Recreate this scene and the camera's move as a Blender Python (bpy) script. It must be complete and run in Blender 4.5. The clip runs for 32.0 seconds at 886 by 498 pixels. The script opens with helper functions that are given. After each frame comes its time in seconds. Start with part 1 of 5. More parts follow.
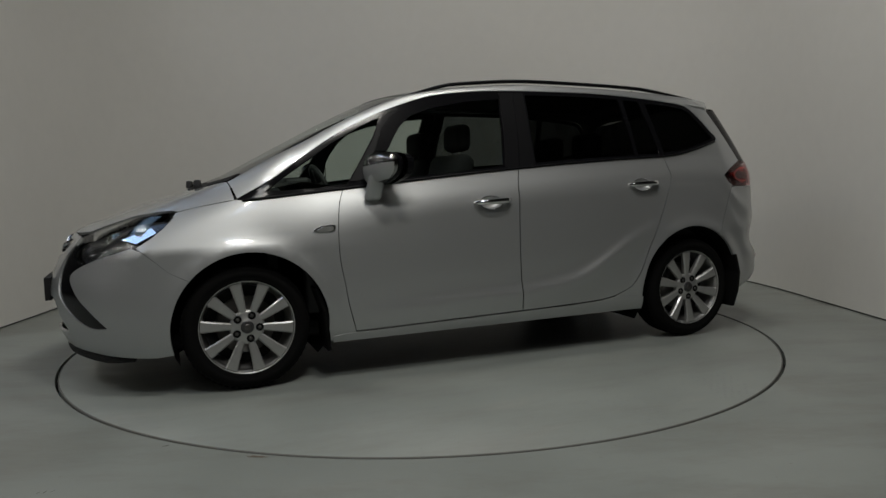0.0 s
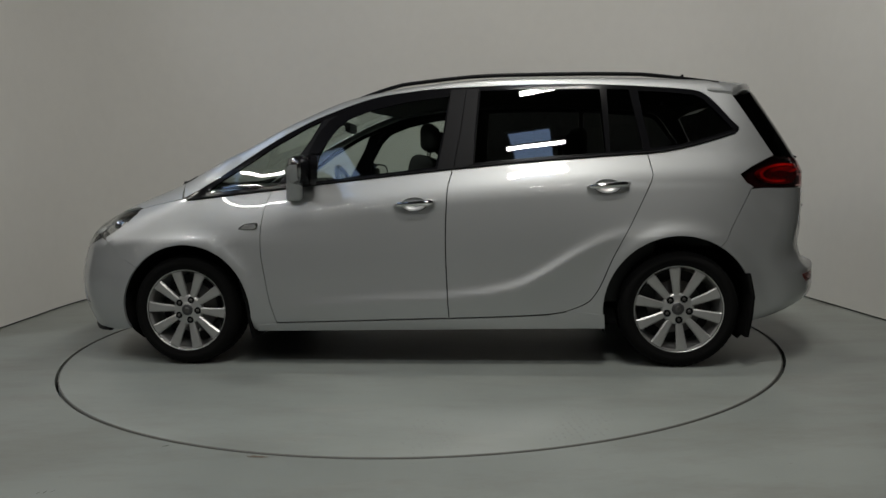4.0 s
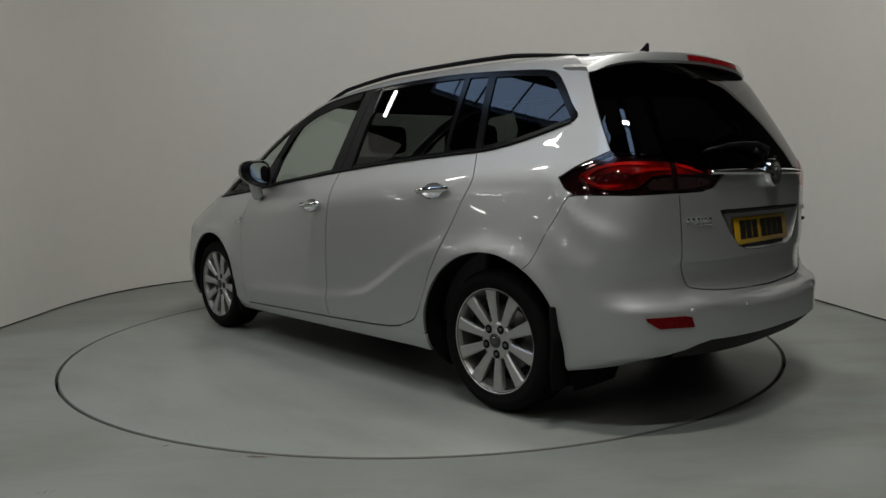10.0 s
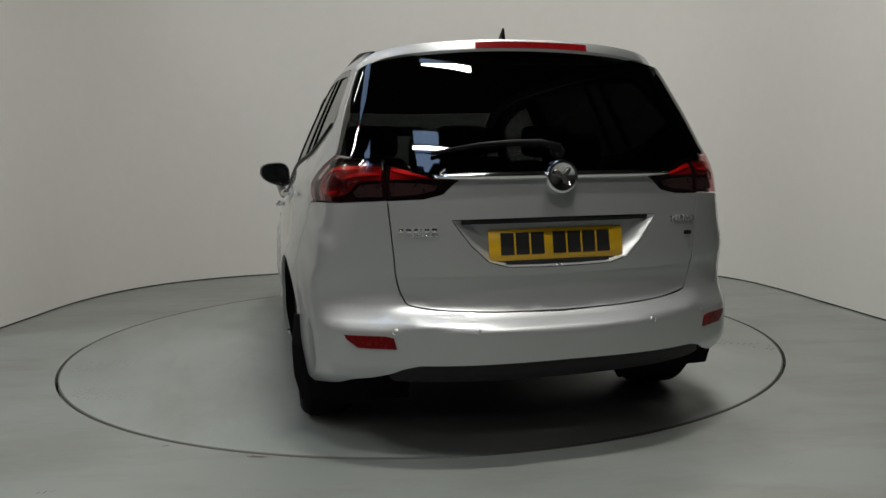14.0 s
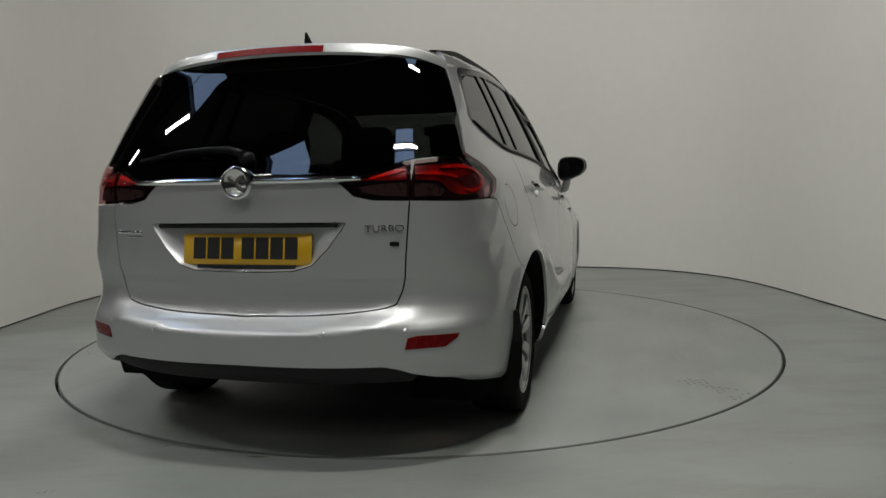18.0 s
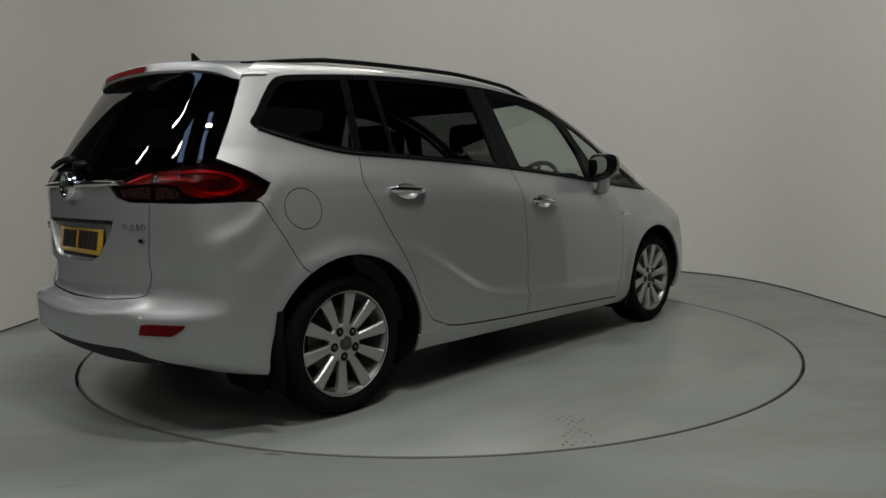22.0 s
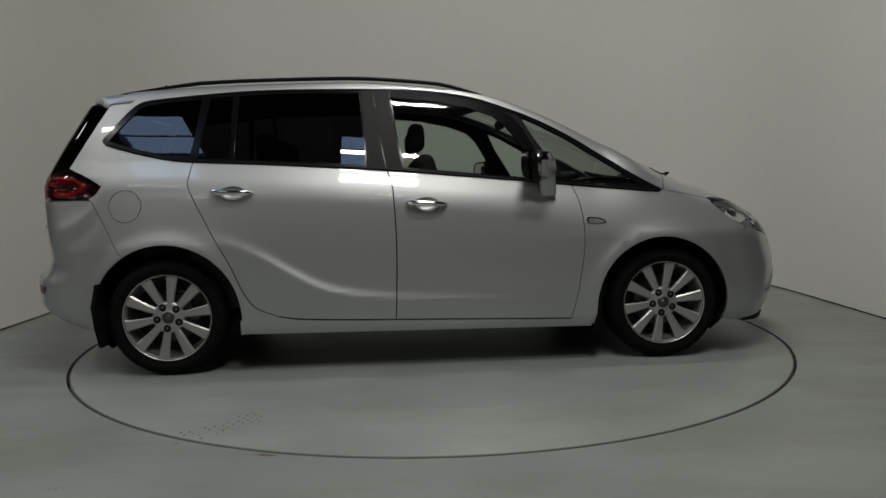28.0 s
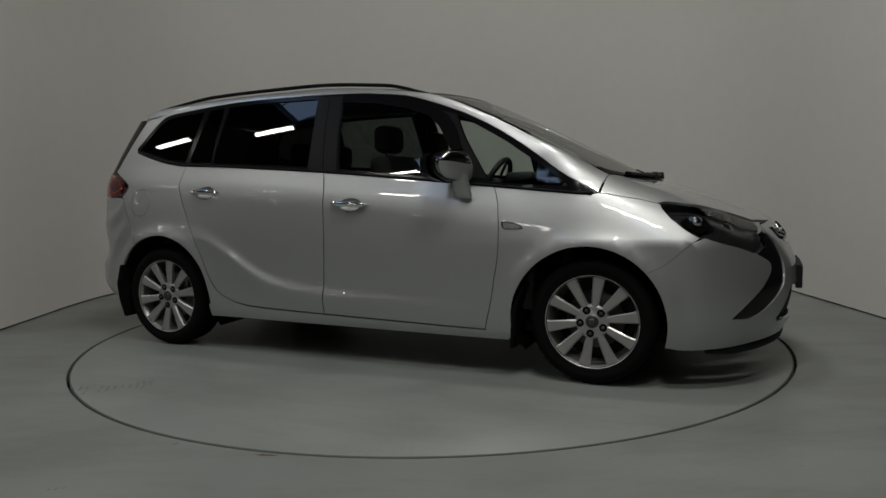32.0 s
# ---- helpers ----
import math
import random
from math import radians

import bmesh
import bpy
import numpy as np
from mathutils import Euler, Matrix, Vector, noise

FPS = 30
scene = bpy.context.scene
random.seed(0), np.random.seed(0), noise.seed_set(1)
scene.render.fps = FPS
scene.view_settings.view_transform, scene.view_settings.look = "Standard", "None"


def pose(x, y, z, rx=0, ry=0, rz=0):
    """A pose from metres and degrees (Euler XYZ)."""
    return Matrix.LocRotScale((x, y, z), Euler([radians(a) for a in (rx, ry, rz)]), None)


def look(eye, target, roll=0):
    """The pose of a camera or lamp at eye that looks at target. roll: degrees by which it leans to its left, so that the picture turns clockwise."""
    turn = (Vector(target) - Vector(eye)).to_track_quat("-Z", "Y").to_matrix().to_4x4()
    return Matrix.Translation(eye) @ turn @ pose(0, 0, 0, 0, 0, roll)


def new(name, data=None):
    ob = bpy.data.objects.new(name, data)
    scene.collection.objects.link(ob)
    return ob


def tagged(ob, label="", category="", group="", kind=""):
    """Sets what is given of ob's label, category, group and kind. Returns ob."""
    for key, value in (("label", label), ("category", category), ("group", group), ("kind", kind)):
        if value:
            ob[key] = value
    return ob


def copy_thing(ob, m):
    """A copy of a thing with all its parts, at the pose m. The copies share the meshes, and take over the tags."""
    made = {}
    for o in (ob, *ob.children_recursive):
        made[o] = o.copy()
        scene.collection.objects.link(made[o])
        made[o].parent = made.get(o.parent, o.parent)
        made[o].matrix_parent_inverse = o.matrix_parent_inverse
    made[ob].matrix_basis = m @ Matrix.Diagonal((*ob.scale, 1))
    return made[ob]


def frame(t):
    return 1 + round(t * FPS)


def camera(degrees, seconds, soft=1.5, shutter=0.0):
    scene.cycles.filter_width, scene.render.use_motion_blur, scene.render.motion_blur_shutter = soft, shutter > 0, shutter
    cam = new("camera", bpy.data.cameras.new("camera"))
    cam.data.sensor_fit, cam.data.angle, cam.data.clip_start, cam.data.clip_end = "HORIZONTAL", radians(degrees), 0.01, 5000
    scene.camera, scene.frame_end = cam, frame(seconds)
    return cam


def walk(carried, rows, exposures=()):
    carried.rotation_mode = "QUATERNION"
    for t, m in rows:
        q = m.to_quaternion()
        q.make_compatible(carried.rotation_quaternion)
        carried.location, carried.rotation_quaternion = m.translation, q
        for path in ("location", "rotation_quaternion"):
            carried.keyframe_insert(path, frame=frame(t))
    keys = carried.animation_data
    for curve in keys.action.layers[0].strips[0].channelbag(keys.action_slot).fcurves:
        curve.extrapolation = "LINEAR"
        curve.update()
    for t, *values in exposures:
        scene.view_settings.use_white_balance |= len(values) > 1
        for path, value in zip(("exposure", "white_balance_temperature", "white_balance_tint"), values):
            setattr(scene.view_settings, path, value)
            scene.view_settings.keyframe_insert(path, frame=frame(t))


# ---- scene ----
# A silver family car turns on a flush turntable in a white photo studio; the camera stands still but for two small nudges.


def camera_pose(pan, pitch, roll):
    eye = Vector((0.0, -4.769, 1.022))
    p, q = radians(pan), radians(pitch)
    return look(eye, eye + Vector((math.sin(p) * math.cos(q), math.cos(p) * math.cos(q), math.sin(q))), roll)


cam = camera(64.4, 32.0, soft=1.5)
walk(cam, [
    (0.0, camera_pose(1.65, -5.40, -1.18)),
    (19.8, camera_pose(1.65, -5.40, -1.18)),
    (20.0, camera_pose(1.12, -5.40, -1.09)),
    (20.2, camera_pose(0.62, -5.39, -1.00)),
    (20.5, camera_pose(0.32, -5.39, -0.96)),
    (25.4, camera_pose(0.36, -5.39, -0.96)),
    (25.7, camera_pose(0.60, -5.40, -1.00)),
    (26.0, camera_pose(0.89, -5.40, -1.03)),
    (32.0, camera_pose(0.89, -5.40, -1.03)),
], exposures=[(0, -0.70), (2, -0.67), (3.5, -0.44), (6, -0.47), (8, -0.41), (9, -0.51), (12, -0.18), (13, -0.29), (14, -0.01), (16.5, 0.19), (19, -0.31), (20.5, -0.35), (21.5, -0.43), (23, -0.41), (26, -0.41), (29, -0.71), (32, -0.90)])

# ---- world and light ----
CEIL = 6.5
world = bpy.data.worlds.new("hall_light")
scene.world = world
world.use_nodes = True
world.node_tree.nodes["Background"].inputs[0].default_value = (0.55, 0.75, 1.0, 1)
world.node_tree.nodes["Background"].inputs[1].default_value = 0.35
# strip lamps under the roof: x, y, length, watts, heading
STRIPS = [
    # the 24 W one is an added fill that brightens the wall's top middle
    (0.24, -4.95, 1.22, 120, 0), (0.75, -3.10, 1.22, 160, 4), (0.70, -0.10, 1.22, 80, 0), (0.90, 2.45, 1.22, 24, 0),
    (-5.95, -1.65, 1.22, 75, -18), (-4.75, -4.15, 1.15, 60, -12), (-6.10, 2.90, 1.22, 40, -10), (-8.90, -0.30, 1.15, 40, -10),
    (0.30, -8.30, 1.22, 18, 0), (-4.80, -8.00, 1.22, 18, 0), (0.30, -11.40, 1.22, 18, 0), (-4.80, -11.20, 1.22, 18, 0), (-9.60, -4.40, 1.22, 18, 0), (-9.60, -8.20, 1.22, 18, 0),
]
# skylights: x0, y0, x1, y1, watts
SKYLIGHTS = [(-0.35, -6.20, 0.55, -4.70, 16), (0.05, -3.00, 0.95, -1.60, 13), (-5.65, -1.90, -4.35, 1.80, 40), (-4.50, -5.70, -3.35, -4.10, 19)]


# ---- materials ----
def material(name):
    m = bpy.data.materials.new(name)
    m.use_nodes = True
    return m, m.node_tree.nodes, m.node_tree.links, m.node_tree.nodes["Principled BSDF"]


def simple(name, colour, rough=0.5, metal=0.0, coat=0.0, vary=0.08, scale=30.0, bump=0.0, bump_scale=200.0, spec=0.5):
    """A surface with a fine and a coarse variation of colour and roughness, and a fine relief."""
    m, nodes, links, b = material(name)
    b.inputs["Metallic"].default_value = metal
    b.inputs["Specular IOR Level"].default_value = spec
    b.inputs["Coat Weight"].default_value = coat
    b.inputs["Coat Roughness"].default_value = 0.04
    tc = nodes.new("ShaderNodeTexCoord")
    n1, n2 = nodes.new("ShaderNodeTexNoise"), nodes.new("ShaderNodeTexNoise")
    n1.inputs["Scale"].default_value, n2.inputs["Scale"].default_value = scale, scale / 11
    n1.inputs["Detail"].default_value = 4
    for n in (n1, n2):
        links.new(tc.outputs["Object"], n.inputs["Vector"])
    add = nodes.new("ShaderNodeMath")
    links.new(n1.outputs["Fac"], add.inputs[0])
    links.new(n2.outputs["Fac"], add.inputs[1])
    ramp = nodes.new("ShaderNodeMapRange")
    ramp.inputs["From Min"].default_value, ramp.inputs["From Max"].default_value = 0.6, 1.4
    ramp.inputs["To Min"].default_value, ramp.inputs["To Max"].default_value = 1 - vary, 1 + vary
    links.new(add.outputs[0], ramp.inputs["Value"])
    mul = nodes.new("ShaderNodeVectorMath")
    mul.operation = "SCALE"
    mul.inputs[0].default_value = colour
    links.new(ramp.outputs[0], mul.inputs["Scale"])
    links.new(mul.outputs[0], b.inputs["Base Color"])
    rr = nodes.new("ShaderNodeMath")
    rr.operation = "MULTIPLY"
    rr.inputs[1].default_value = rough
    links.new(ramp.outputs[0], rr.inputs[0])
    links.new(rr.outputs[0], b.inputs["Roughness"])
    if bump:
        n3, bp = nodes.new("ShaderNodeTexNoise"), nodes.new("ShaderNodeBump")
        n3.inputs["Scale"].default_value = bump_scale
        links.new(tc.outputs["Object"], n3.inputs["Vector"])
        bp.inputs["Strength"].default_value, bp.inputs["Distance"].default_value = bump, 0.002
        links.new(n3.outputs["Fac"], bp.inputs["Height"])
        links.new(bp.outputs[0], b.inputs["Normal"])
    return m


def car_paint():
    """Metallic silver under clear lacquer, with flakes."""
    m, nodes, links, b = material("silver_metallic_paint")
    tc, v = nodes.new("ShaderNodeTexCoord"), nodes.new("ShaderNodeTexVoronoi")
    v.inputs["Scale"].default_value = 900
    links.new(tc.outputs["Object"], v.inputs["Vector"])
    mix = nodes.new("ShaderNodeMix")
    mix.data_type = "RGBA"
    mix.inputs["A"].default_value, mix.inputs["B"].default_value = (0.430, 0.441, 0.442, 1), (0.532, 0.545, 0.547, 1)
    links.new(v.outputs["Distance"], mix.inputs["Factor"])
    links.new(mix.outputs["Result"], b.inputs["Base Color"])
    b.inputs["Metallic"].default_value = 0.73
    b.inputs["Roughness"].default_value = 0.46
    b.inputs["Coat Weight"].default_value = 1.0
    b.inputs["Coat Roughness"].default_value = 0.012
    n, bp = nodes.new("ShaderNodeTexNoise"), nodes.new("ShaderNodeBump")
    n.inputs["Scale"].default_value = 160
    links.new(tc.outputs["Object"], n.inputs["Vector"])
    bp.inputs["Strength"].default_value, bp.inputs["Distance"].default_value = 0.025, 0.0004
    links.new(n.outputs["Fac"], bp.inputs["Height"])
    links.new(bp.outputs[0], b.inputs["Normal"])
    return m


def glass(name, tint, gloss=0.06):
    """Thin pane: what passes is tinted, what is mirrored follows Fresnel."""
    m, nodes, links, b = material(name)
    nodes.remove(b)
    out = nodes["Material Output"]
    tr, gl, lw, mx = (nodes.new(k) for k in ("ShaderNodeBsdfTransparent", "ShaderNodeBsdfGlossy", "ShaderNodeLayerWeight", "ShaderNodeMixShader"))
    pw, ma = nodes.new("ShaderNodeMath"), nodes.new("ShaderNodeMath")
    pw.operation, ma.operation = "POWER", "MULTIPLY_ADD"
    pw.inputs[1].default_value, ma.inputs[1].default_value, ma.inputs[2].default_value = 5, 0.85, gloss
    lw.inputs["Blend"].default_value = 0.5
    tr.inputs[0].default_value = (*tint, 1)
    gl.inputs["Roughness"].default_value = 0.0
    links.new(lw.outputs["Facing"], pw.inputs[0])
    links.new(pw.outputs[0], ma.inputs[0])
    links.new(ma.outputs[0], mx.inputs[0])
    links.new(tr.outputs[0], mx.inputs[1])
    links.new(gl.outputs[0], mx.inputs[2])
    links.new(mx.outputs[0], out.inputs[0])
    return m


def red_lens(name, dark, light):
    """Moulded red plastic with prisms behind it."""
    m, nodes, links, b = material(name)
    tc, v, n, mx, ramp, bp = (nodes.new("ShaderNode" + k) for k in ("TexCoord", "TexVoronoi", "TexNoise", "Math", "ValToRGB", "Bump"))
    v.inputs["Scale"].default_value, n.inputs["Scale"].default_value = 110, 9
    links.new(tc.outputs["Object"], v.inputs["Vector"])
    links.new(tc.outputs["Object"], n.inputs["Vector"])
    mx.operation = "MULTIPLY_ADD"
    mx.inputs[1].default_value = 0.14
    links.new(v.outputs["Distance"], mx.inputs[0])
    links.new(n.outputs["Fac"], mx.inputs[2])
    ramp.color_ramp.elements[0].position, ramp.color_ramp.elements[1].position = 0.40, 0.72
    ramp.color_ramp.elements[0].color, ramp.color_ramp.elements[1].color = (*dark, 1), (*light, 1)
    links.new(mx.outputs[0], ramp.inputs[0])
    links.new(ramp.outputs[0], b.inputs["Base Color"])
    b.inputs["Roughness"].default_value = 0.22
    b.inputs["Specular IOR Level"].default_value = 0.3
    b.inputs["Coat Weight"].default_value, b.inputs["Coat Roughness"].default_value = 0.6, 0.02
    bp.inputs["Strength"].default_value, bp.inputs["Distance"].default_value = 0.05, 0.002
    links.new(v.outputs["Distance"], bp.inputs["Height"])
    links.new(bp.outputs[0], b.inputs["Normal"])
    return m


def wall_paint():
    """White emulsion with broad uneven rolling and faint vertical joints of the bent boards."""
    return simple("white_wall_paint", (0.70, 0.69, 0.66), 0.6, vary=0.025, scale=9, bump=0.15, bump_scale=350)


def floor_paint(name, dull, grime, tone=1.0):
    """Grey-green floor paint, half gloss, with pale scuffs, drawn-out streaks, specks and tyre dust."""
    m, nodes, links, b = material(name)
    tc = nodes.new("ShaderNodeTexCoord")
    mp = nodes.new("ShaderNodeMapping")
    mp.inputs["Scale"].default_value = (0.7, 2.6, 1)
    mp.inputs["Rotation"].default_value = (0, 0, 0.5)
    links.new(tc.outputs["Object"], mp.inputs["Vector"])
    n1, n2, n3 = (nodes.new("ShaderNodeTexNoise") for _ in range(3))
    for n, s, d in ((n1, 1.1, 6), (n2, 2.2, 8), (n3, 70, 3)):
        n.inputs["Scale"].default_value, n.inputs["Detail"].default_value = s, d
    links.new(tc.outputs["Object"], n1.inputs["Vector"])
    links.new(mp.outputs[0], n2.inputs["Vector"])
    links.new(tc.outputs["Object"], n3.inputs["Vector"])
    ramp = nodes.new("ShaderNodeValToRGB")
    ramp.color_ramp.elements[0].position, ramp.color_ramp.elements[1].position = 0.30, 0.68
    ramp.color_ramp.elements[0].color = (0.190 * tone, 0.207 * tone, 0.193 * tone, 1)
    ramp.color_ramp.elements[1].color = (0.241 * tone, 0.260 * tone, 0.243 * tone, 1)
    links.new(n1.outputs["Fac"], ramp.inputs[0])
    scuff = nodes.new("ShaderNodeValToRGB")
    scuff.color_ramp.elements[0].position, scuff.color_ramp.elements[1].position = 0.60, 0.74
    scuff.color_ramp.elements[0].color, scuff.color_ramp.elements[1].color = (0, 0, 0, 1), (dull, dull, dull, 1)
    links.new(n2.outputs["Fac"], scuff.inputs[0])
    mix = nodes.new("ShaderNodeMix")
    mix.data_type = "RGBA"
    mix.inputs["B"].default_value = (0.30, 0.30, 0.275, 1)
    links.new(scuff.outputs[0], mix.inputs["Factor"])
    links.new(ramp.outputs[0], mix.inputs["A"])
    # dark dust in broad drawn-out patches, broken up finely
    mp2 = nodes.new("ShaderNodeMapping")
    mp2.inputs["Scale"].default_value = (0.5, 1.5, 1)
    mp2.inputs["Rotation"].default_value = (0, 0, -0.75)
    links.new(tc.outputs["Object"], mp2.inputs["Vector"])
    n4, n5 = nodes.new("ShaderNodeTexNoise"), nodes.new("ShaderNodeTexNoise")
    n4.inputs["Scale"].default_value, n4.inputs["Detail"].default_value, n4.inputs["Roughness"].default_value = 1.5, 10, 0.72
    n5.inputs["Scale"].default_value, n5.inputs["Detail"].default_value = 46, 2
    links.new(mp2.outputs[0], n4.inputs["Vector"])
    links.new(tc.outputs["Object"], n5.inputs["Vector"])
    r4, r5, mx = nodes.new("ShaderNodeMapRange"), nodes.new("ShaderNodeMapRange"), nodes.new("ShaderNodeMath")
    for r, a, z, top_value in ((r4, 0.47, 0.68, grime), (r5, 0.715, 0.75, 0.35)):
        r.inputs["From Min"].default_value, r.inputs["From Max"].default_value = a, z
        r.inputs["To Max"].default_value = top_value
    links.new(n4.outputs["Fac"], r4.inputs["Value"])
    links.new(n5.outputs["Fac"], r5.inputs["Value"])
    mx.operation = "MAXIMUM"
    links.new(r4.outputs[0], mx.inputs[0])
    links.new(r5.outputs[0], mx.inputs[1])
    mix2 = nodes.new("ShaderNodeMix")
    mix2.data_type = "RGBA"
    mix2.inputs["B"].default_value = (0.125, 0.115, 0.096, 1)
    links.new(mx.outputs[0], mix2.inputs["Factor"])
    links.new(mix.outputs["Result"], mix2.inputs["A"])
    links.new(mix2.outputs["Result"], b.inputs["Base Color"])
    mr = nodes.new("ShaderNodeMapRange")
    mr.inputs["To Min"].default_value, mr.inputs["To Max"].default_value = 0.33, 0.44
    links.new(n2.outputs["Fac"], mr.inputs["Value"])
    links.new(mr.outputs[0], b.inputs["Roughness"])
    bp = nodes.new("ShaderNodeBump")
    bp.inputs["Strength"].default_value, bp.inputs["Distance"].default_value = 0.06, 0.002
    links.new(n3.outputs["Fac"], bp.inputs["Height"])
    links.new(bp.outputs[0], b.inputs["Normal"])
    return m


PAINT = car_paint()
WALL = wall_paint()
FLOOR = floor_paint("grey_floor_paint", 0.28, 0.5)
DISC = floor_paint("grey_turntable_paint", 0.4, 0.30, 1.13)
GAP = simple("dark_gap", (0.012, 0.012, 0.012), 0.8)
GLOSS_BLACK = simple("gloss_black_trim", (0.006, 0.006, 0.007), 0.14, spec=0.14)
SOFT_CHROME = simple("chrome_mirror_cap", (0.30, 0.30, 0.30), 0.14, metal=1.0, vary=0.02)
SWEEP_BLACK = simple("black_lamp_trim", (0.006, 0.006, 0.007), 0.10, spec=0.3, bump=0.05, bump_scale=40)
SATIN_BLACK = simple("satin_black_trim", (0.008, 0.008, 0.009), 0.42, bump=0.1, spec=0.10)
PLASTIC = simple("grained_black_plastic", (0.014, 0.014, 0.015), 0.65, bump=0.5, bump_scale=500, spec=0.25)
RUBBER = simple("tyre_rubber", (0.006, 0.006, 0.006), 0.8, bump=0.3, bump_scale=120, spec=0.08)
ALLOY = simple("silver_alloy", (0.49, 0.49, 0.48), 0.38, metal=0.70, coat=0.3, vary=0.05)
ALLOY_DARK = simple("alloy_barrel", (0.42, 0.42, 0.41), 0.36, metal=0.8)
CHROME = simple("chrome", (0.80, 0.80, 0.80), 0.06, metal=1.0, vary=0.02)
HUB_GREY = simple("hub_cap_grey", (0.07, 0.07, 0.072), 0.35, metal=0.5)
STEEL = simple("brake_steel", (0.14, 0.135, 0.13), 0.4, metal=0.9)
TINT = glass("privacy_glass", (0.095, 0.102, 0.099))
REAR_TINT = glass("dark_rear_glass", (0.035, 0.037, 0.036))
CLEAR = glass("clear_car_glass", (0.72, 0.78, 0.74))
SMOKED = simple("smoked_plastic", (0.005, 0.005, 0.006), 0.30, spec=0.03)
LENS = glass("clear_lamp_lens", (0.92, 0.93, 0.93))
RED_LENS = red_lens("red_lamp_lens", (0.018, 0.0005, 0.001), (0.08, 0.0015, 0.002))
RED_CORE = red_lens("deep_red_lamp_core", (0.035, 0.0006, 0.001), (0.27, 0.004, 0.004))
RED_COVER = glass("red_tinted_cover", (0.86, 0.60, 0.60))
GREY_LENS = simple("smoked_reversing_lens", (0.06, 0.06, 0.062), 0.3, metal=0.5, vary=0.3, scale=40, bump=0.3, bump_scale=60)
LAMP_INSIDE = simple("faceted_lamp_reflector", (0.13, 0.13, 0.135), 0.22, metal=0.85, vary=0.35, scale=60, bump=0.8, bump_scale=45)
RED_BRIGHT = red_lens("bright_red_light_guide", (0.20, 0.003, 0.003), (0.62, 0.014, 0.009))
RED_REFLECTOR = simple("red_bumper_reflector", (0.115, 0.0015, 0.0025), 0.25, spec=0.15, vary=0.45, scale=45)
RED_BRAKE = simple("red_brake_lamp", (0.17, 0.003, 0.004), 0.30, spec=0.12, vary=0.2, scale=60)
SMOKE = simple("smoked_lamp_lens", (0.012, 0.005, 0.006), 0.08, coat=0.4, spec=0.3)
TRIM_GREY = simple("dark_cabin_fabric", (0.013, 0.013, 0.0135), 0.9, bump=0.4, bump_scale=300)
CABIN = simple("dark_cabin_plastic", (0.012, 0.012, 0.0125), 0.55, bump=0.3)
HEADLINER = simple("light_headliner", (0.20, 0.195, 0.185), 0.9)
YELLOW = simple("yellow_reflective_plate", (0.62, 0.36, 0.008), 0.35, coat=0.5)
INK = simple("black_plate_ink", (0.015, 0.015, 0.015), 0.4)


# ---- the car's body as one smooth closed form; x ahead, y to its left, z up, wheelbase 2.76 m ----
def smooth_line(xs, ys):
    """A smooth curve without overshoot through a few knots (monotone cubic), straight beyond its ends."""
    xs, ys = np.array(xs, float), np.array(ys, float)
    h, d = np.diff(xs), np.diff(ys) / np.diff(xs)
    m = np.concatenate([[d[0]], (d[1:] + d[:-1]) / 2, [d[-1]]])
    for i in range(1, len(xs) - 1):
        m[i] = 0 if d[i - 1] * d[i] <= 0 else (h[i - 1] + h[i]) * 3 / ((2 * h[i] + h[i - 1]) / d[i - 1] + (h[i] + 2 * h[i - 1]) / d[i])

    def curve(x):
        x = np.asarray(x, float)
        i = np.clip(np.searchsorted(xs, x) - 1, 0, len(h) - 1)
        t = (x - xs[i]) / h[i]
        inner = ys[i] * (1 + 2 * t) * (1 - t) ** 2 + m[i] * h[i] * t * (1 - t) ** 2 + ys[i + 1] * t * t * (3 - 2 * t) + m[i + 1] * h[i] * t * t * (t - 1)
        return np.where(x < xs[0], ys[0] + m[0] * (x - xs[0]), np.where(x > xs[-1], ys[-1] + m[-1] * (x - xs[-1]), inner))
    return curve


# top line at 0.55 m from the middle: bonnet, windscreen, roof
TOP = smooth_line([-2.0, -1.75, -1.4, -0.9, -0.4, 0.05, 0.40, 0.75, 1.09, 1.434, 1.53, 1.774, 1.946, 2.06, 2.18, 2.30],
                  [1.530, 1.560, 1.588, 1.612, 1.620, 1.593, 1.540, 1.413, 1.247, 1.070, 1.030, 0.945, 0.868, 0.80, 0.70, 0.50])
CROWN = smooth_line([-2.0, -0.5, 0.5, 1.0, 1.5, 2.0, 2.18, 2.3], [0.045, 0.045, 0.035, 0.014, 0.012, 0.045, 0.115, 0.20])
BELT = np.poly1d(np.polyfit([-2.2, -1.65, -1.24, -0.69, -0.067, 0.557, 0.87, 1.35, 1.9], [1.20, 1.18, 1.163, 1.137, 1.094, 1.033, 0.999, 0.963, 0.92], 4))
CREASE = smooth_line([-1.25, -0.961, -0.836, -0.679, -0.522, -0.365, -0.145, 0.26, 0.573, 0.9], [0.80, 0.693, 0.634, 0.540, 0.462, 0.425, 0.402, 0.386, 0.369, 0.355])
CREASE_DEPTH = smooth_line([-1.25, -1.0, -0.6, -0.1, 0.6, 0.95], [0.0, 0.009, 0.022, 0.018, 0.012, 0.0])
FRONT = smooth_line([0.15, 0.20, 0.274, 0.378, 0.481, 0.549, 0.65, 0.734, 0.82], [2.20, 2.262, 2.305, 2.338, 2.345, 2.335, 2.312, 2.302, 2.275])
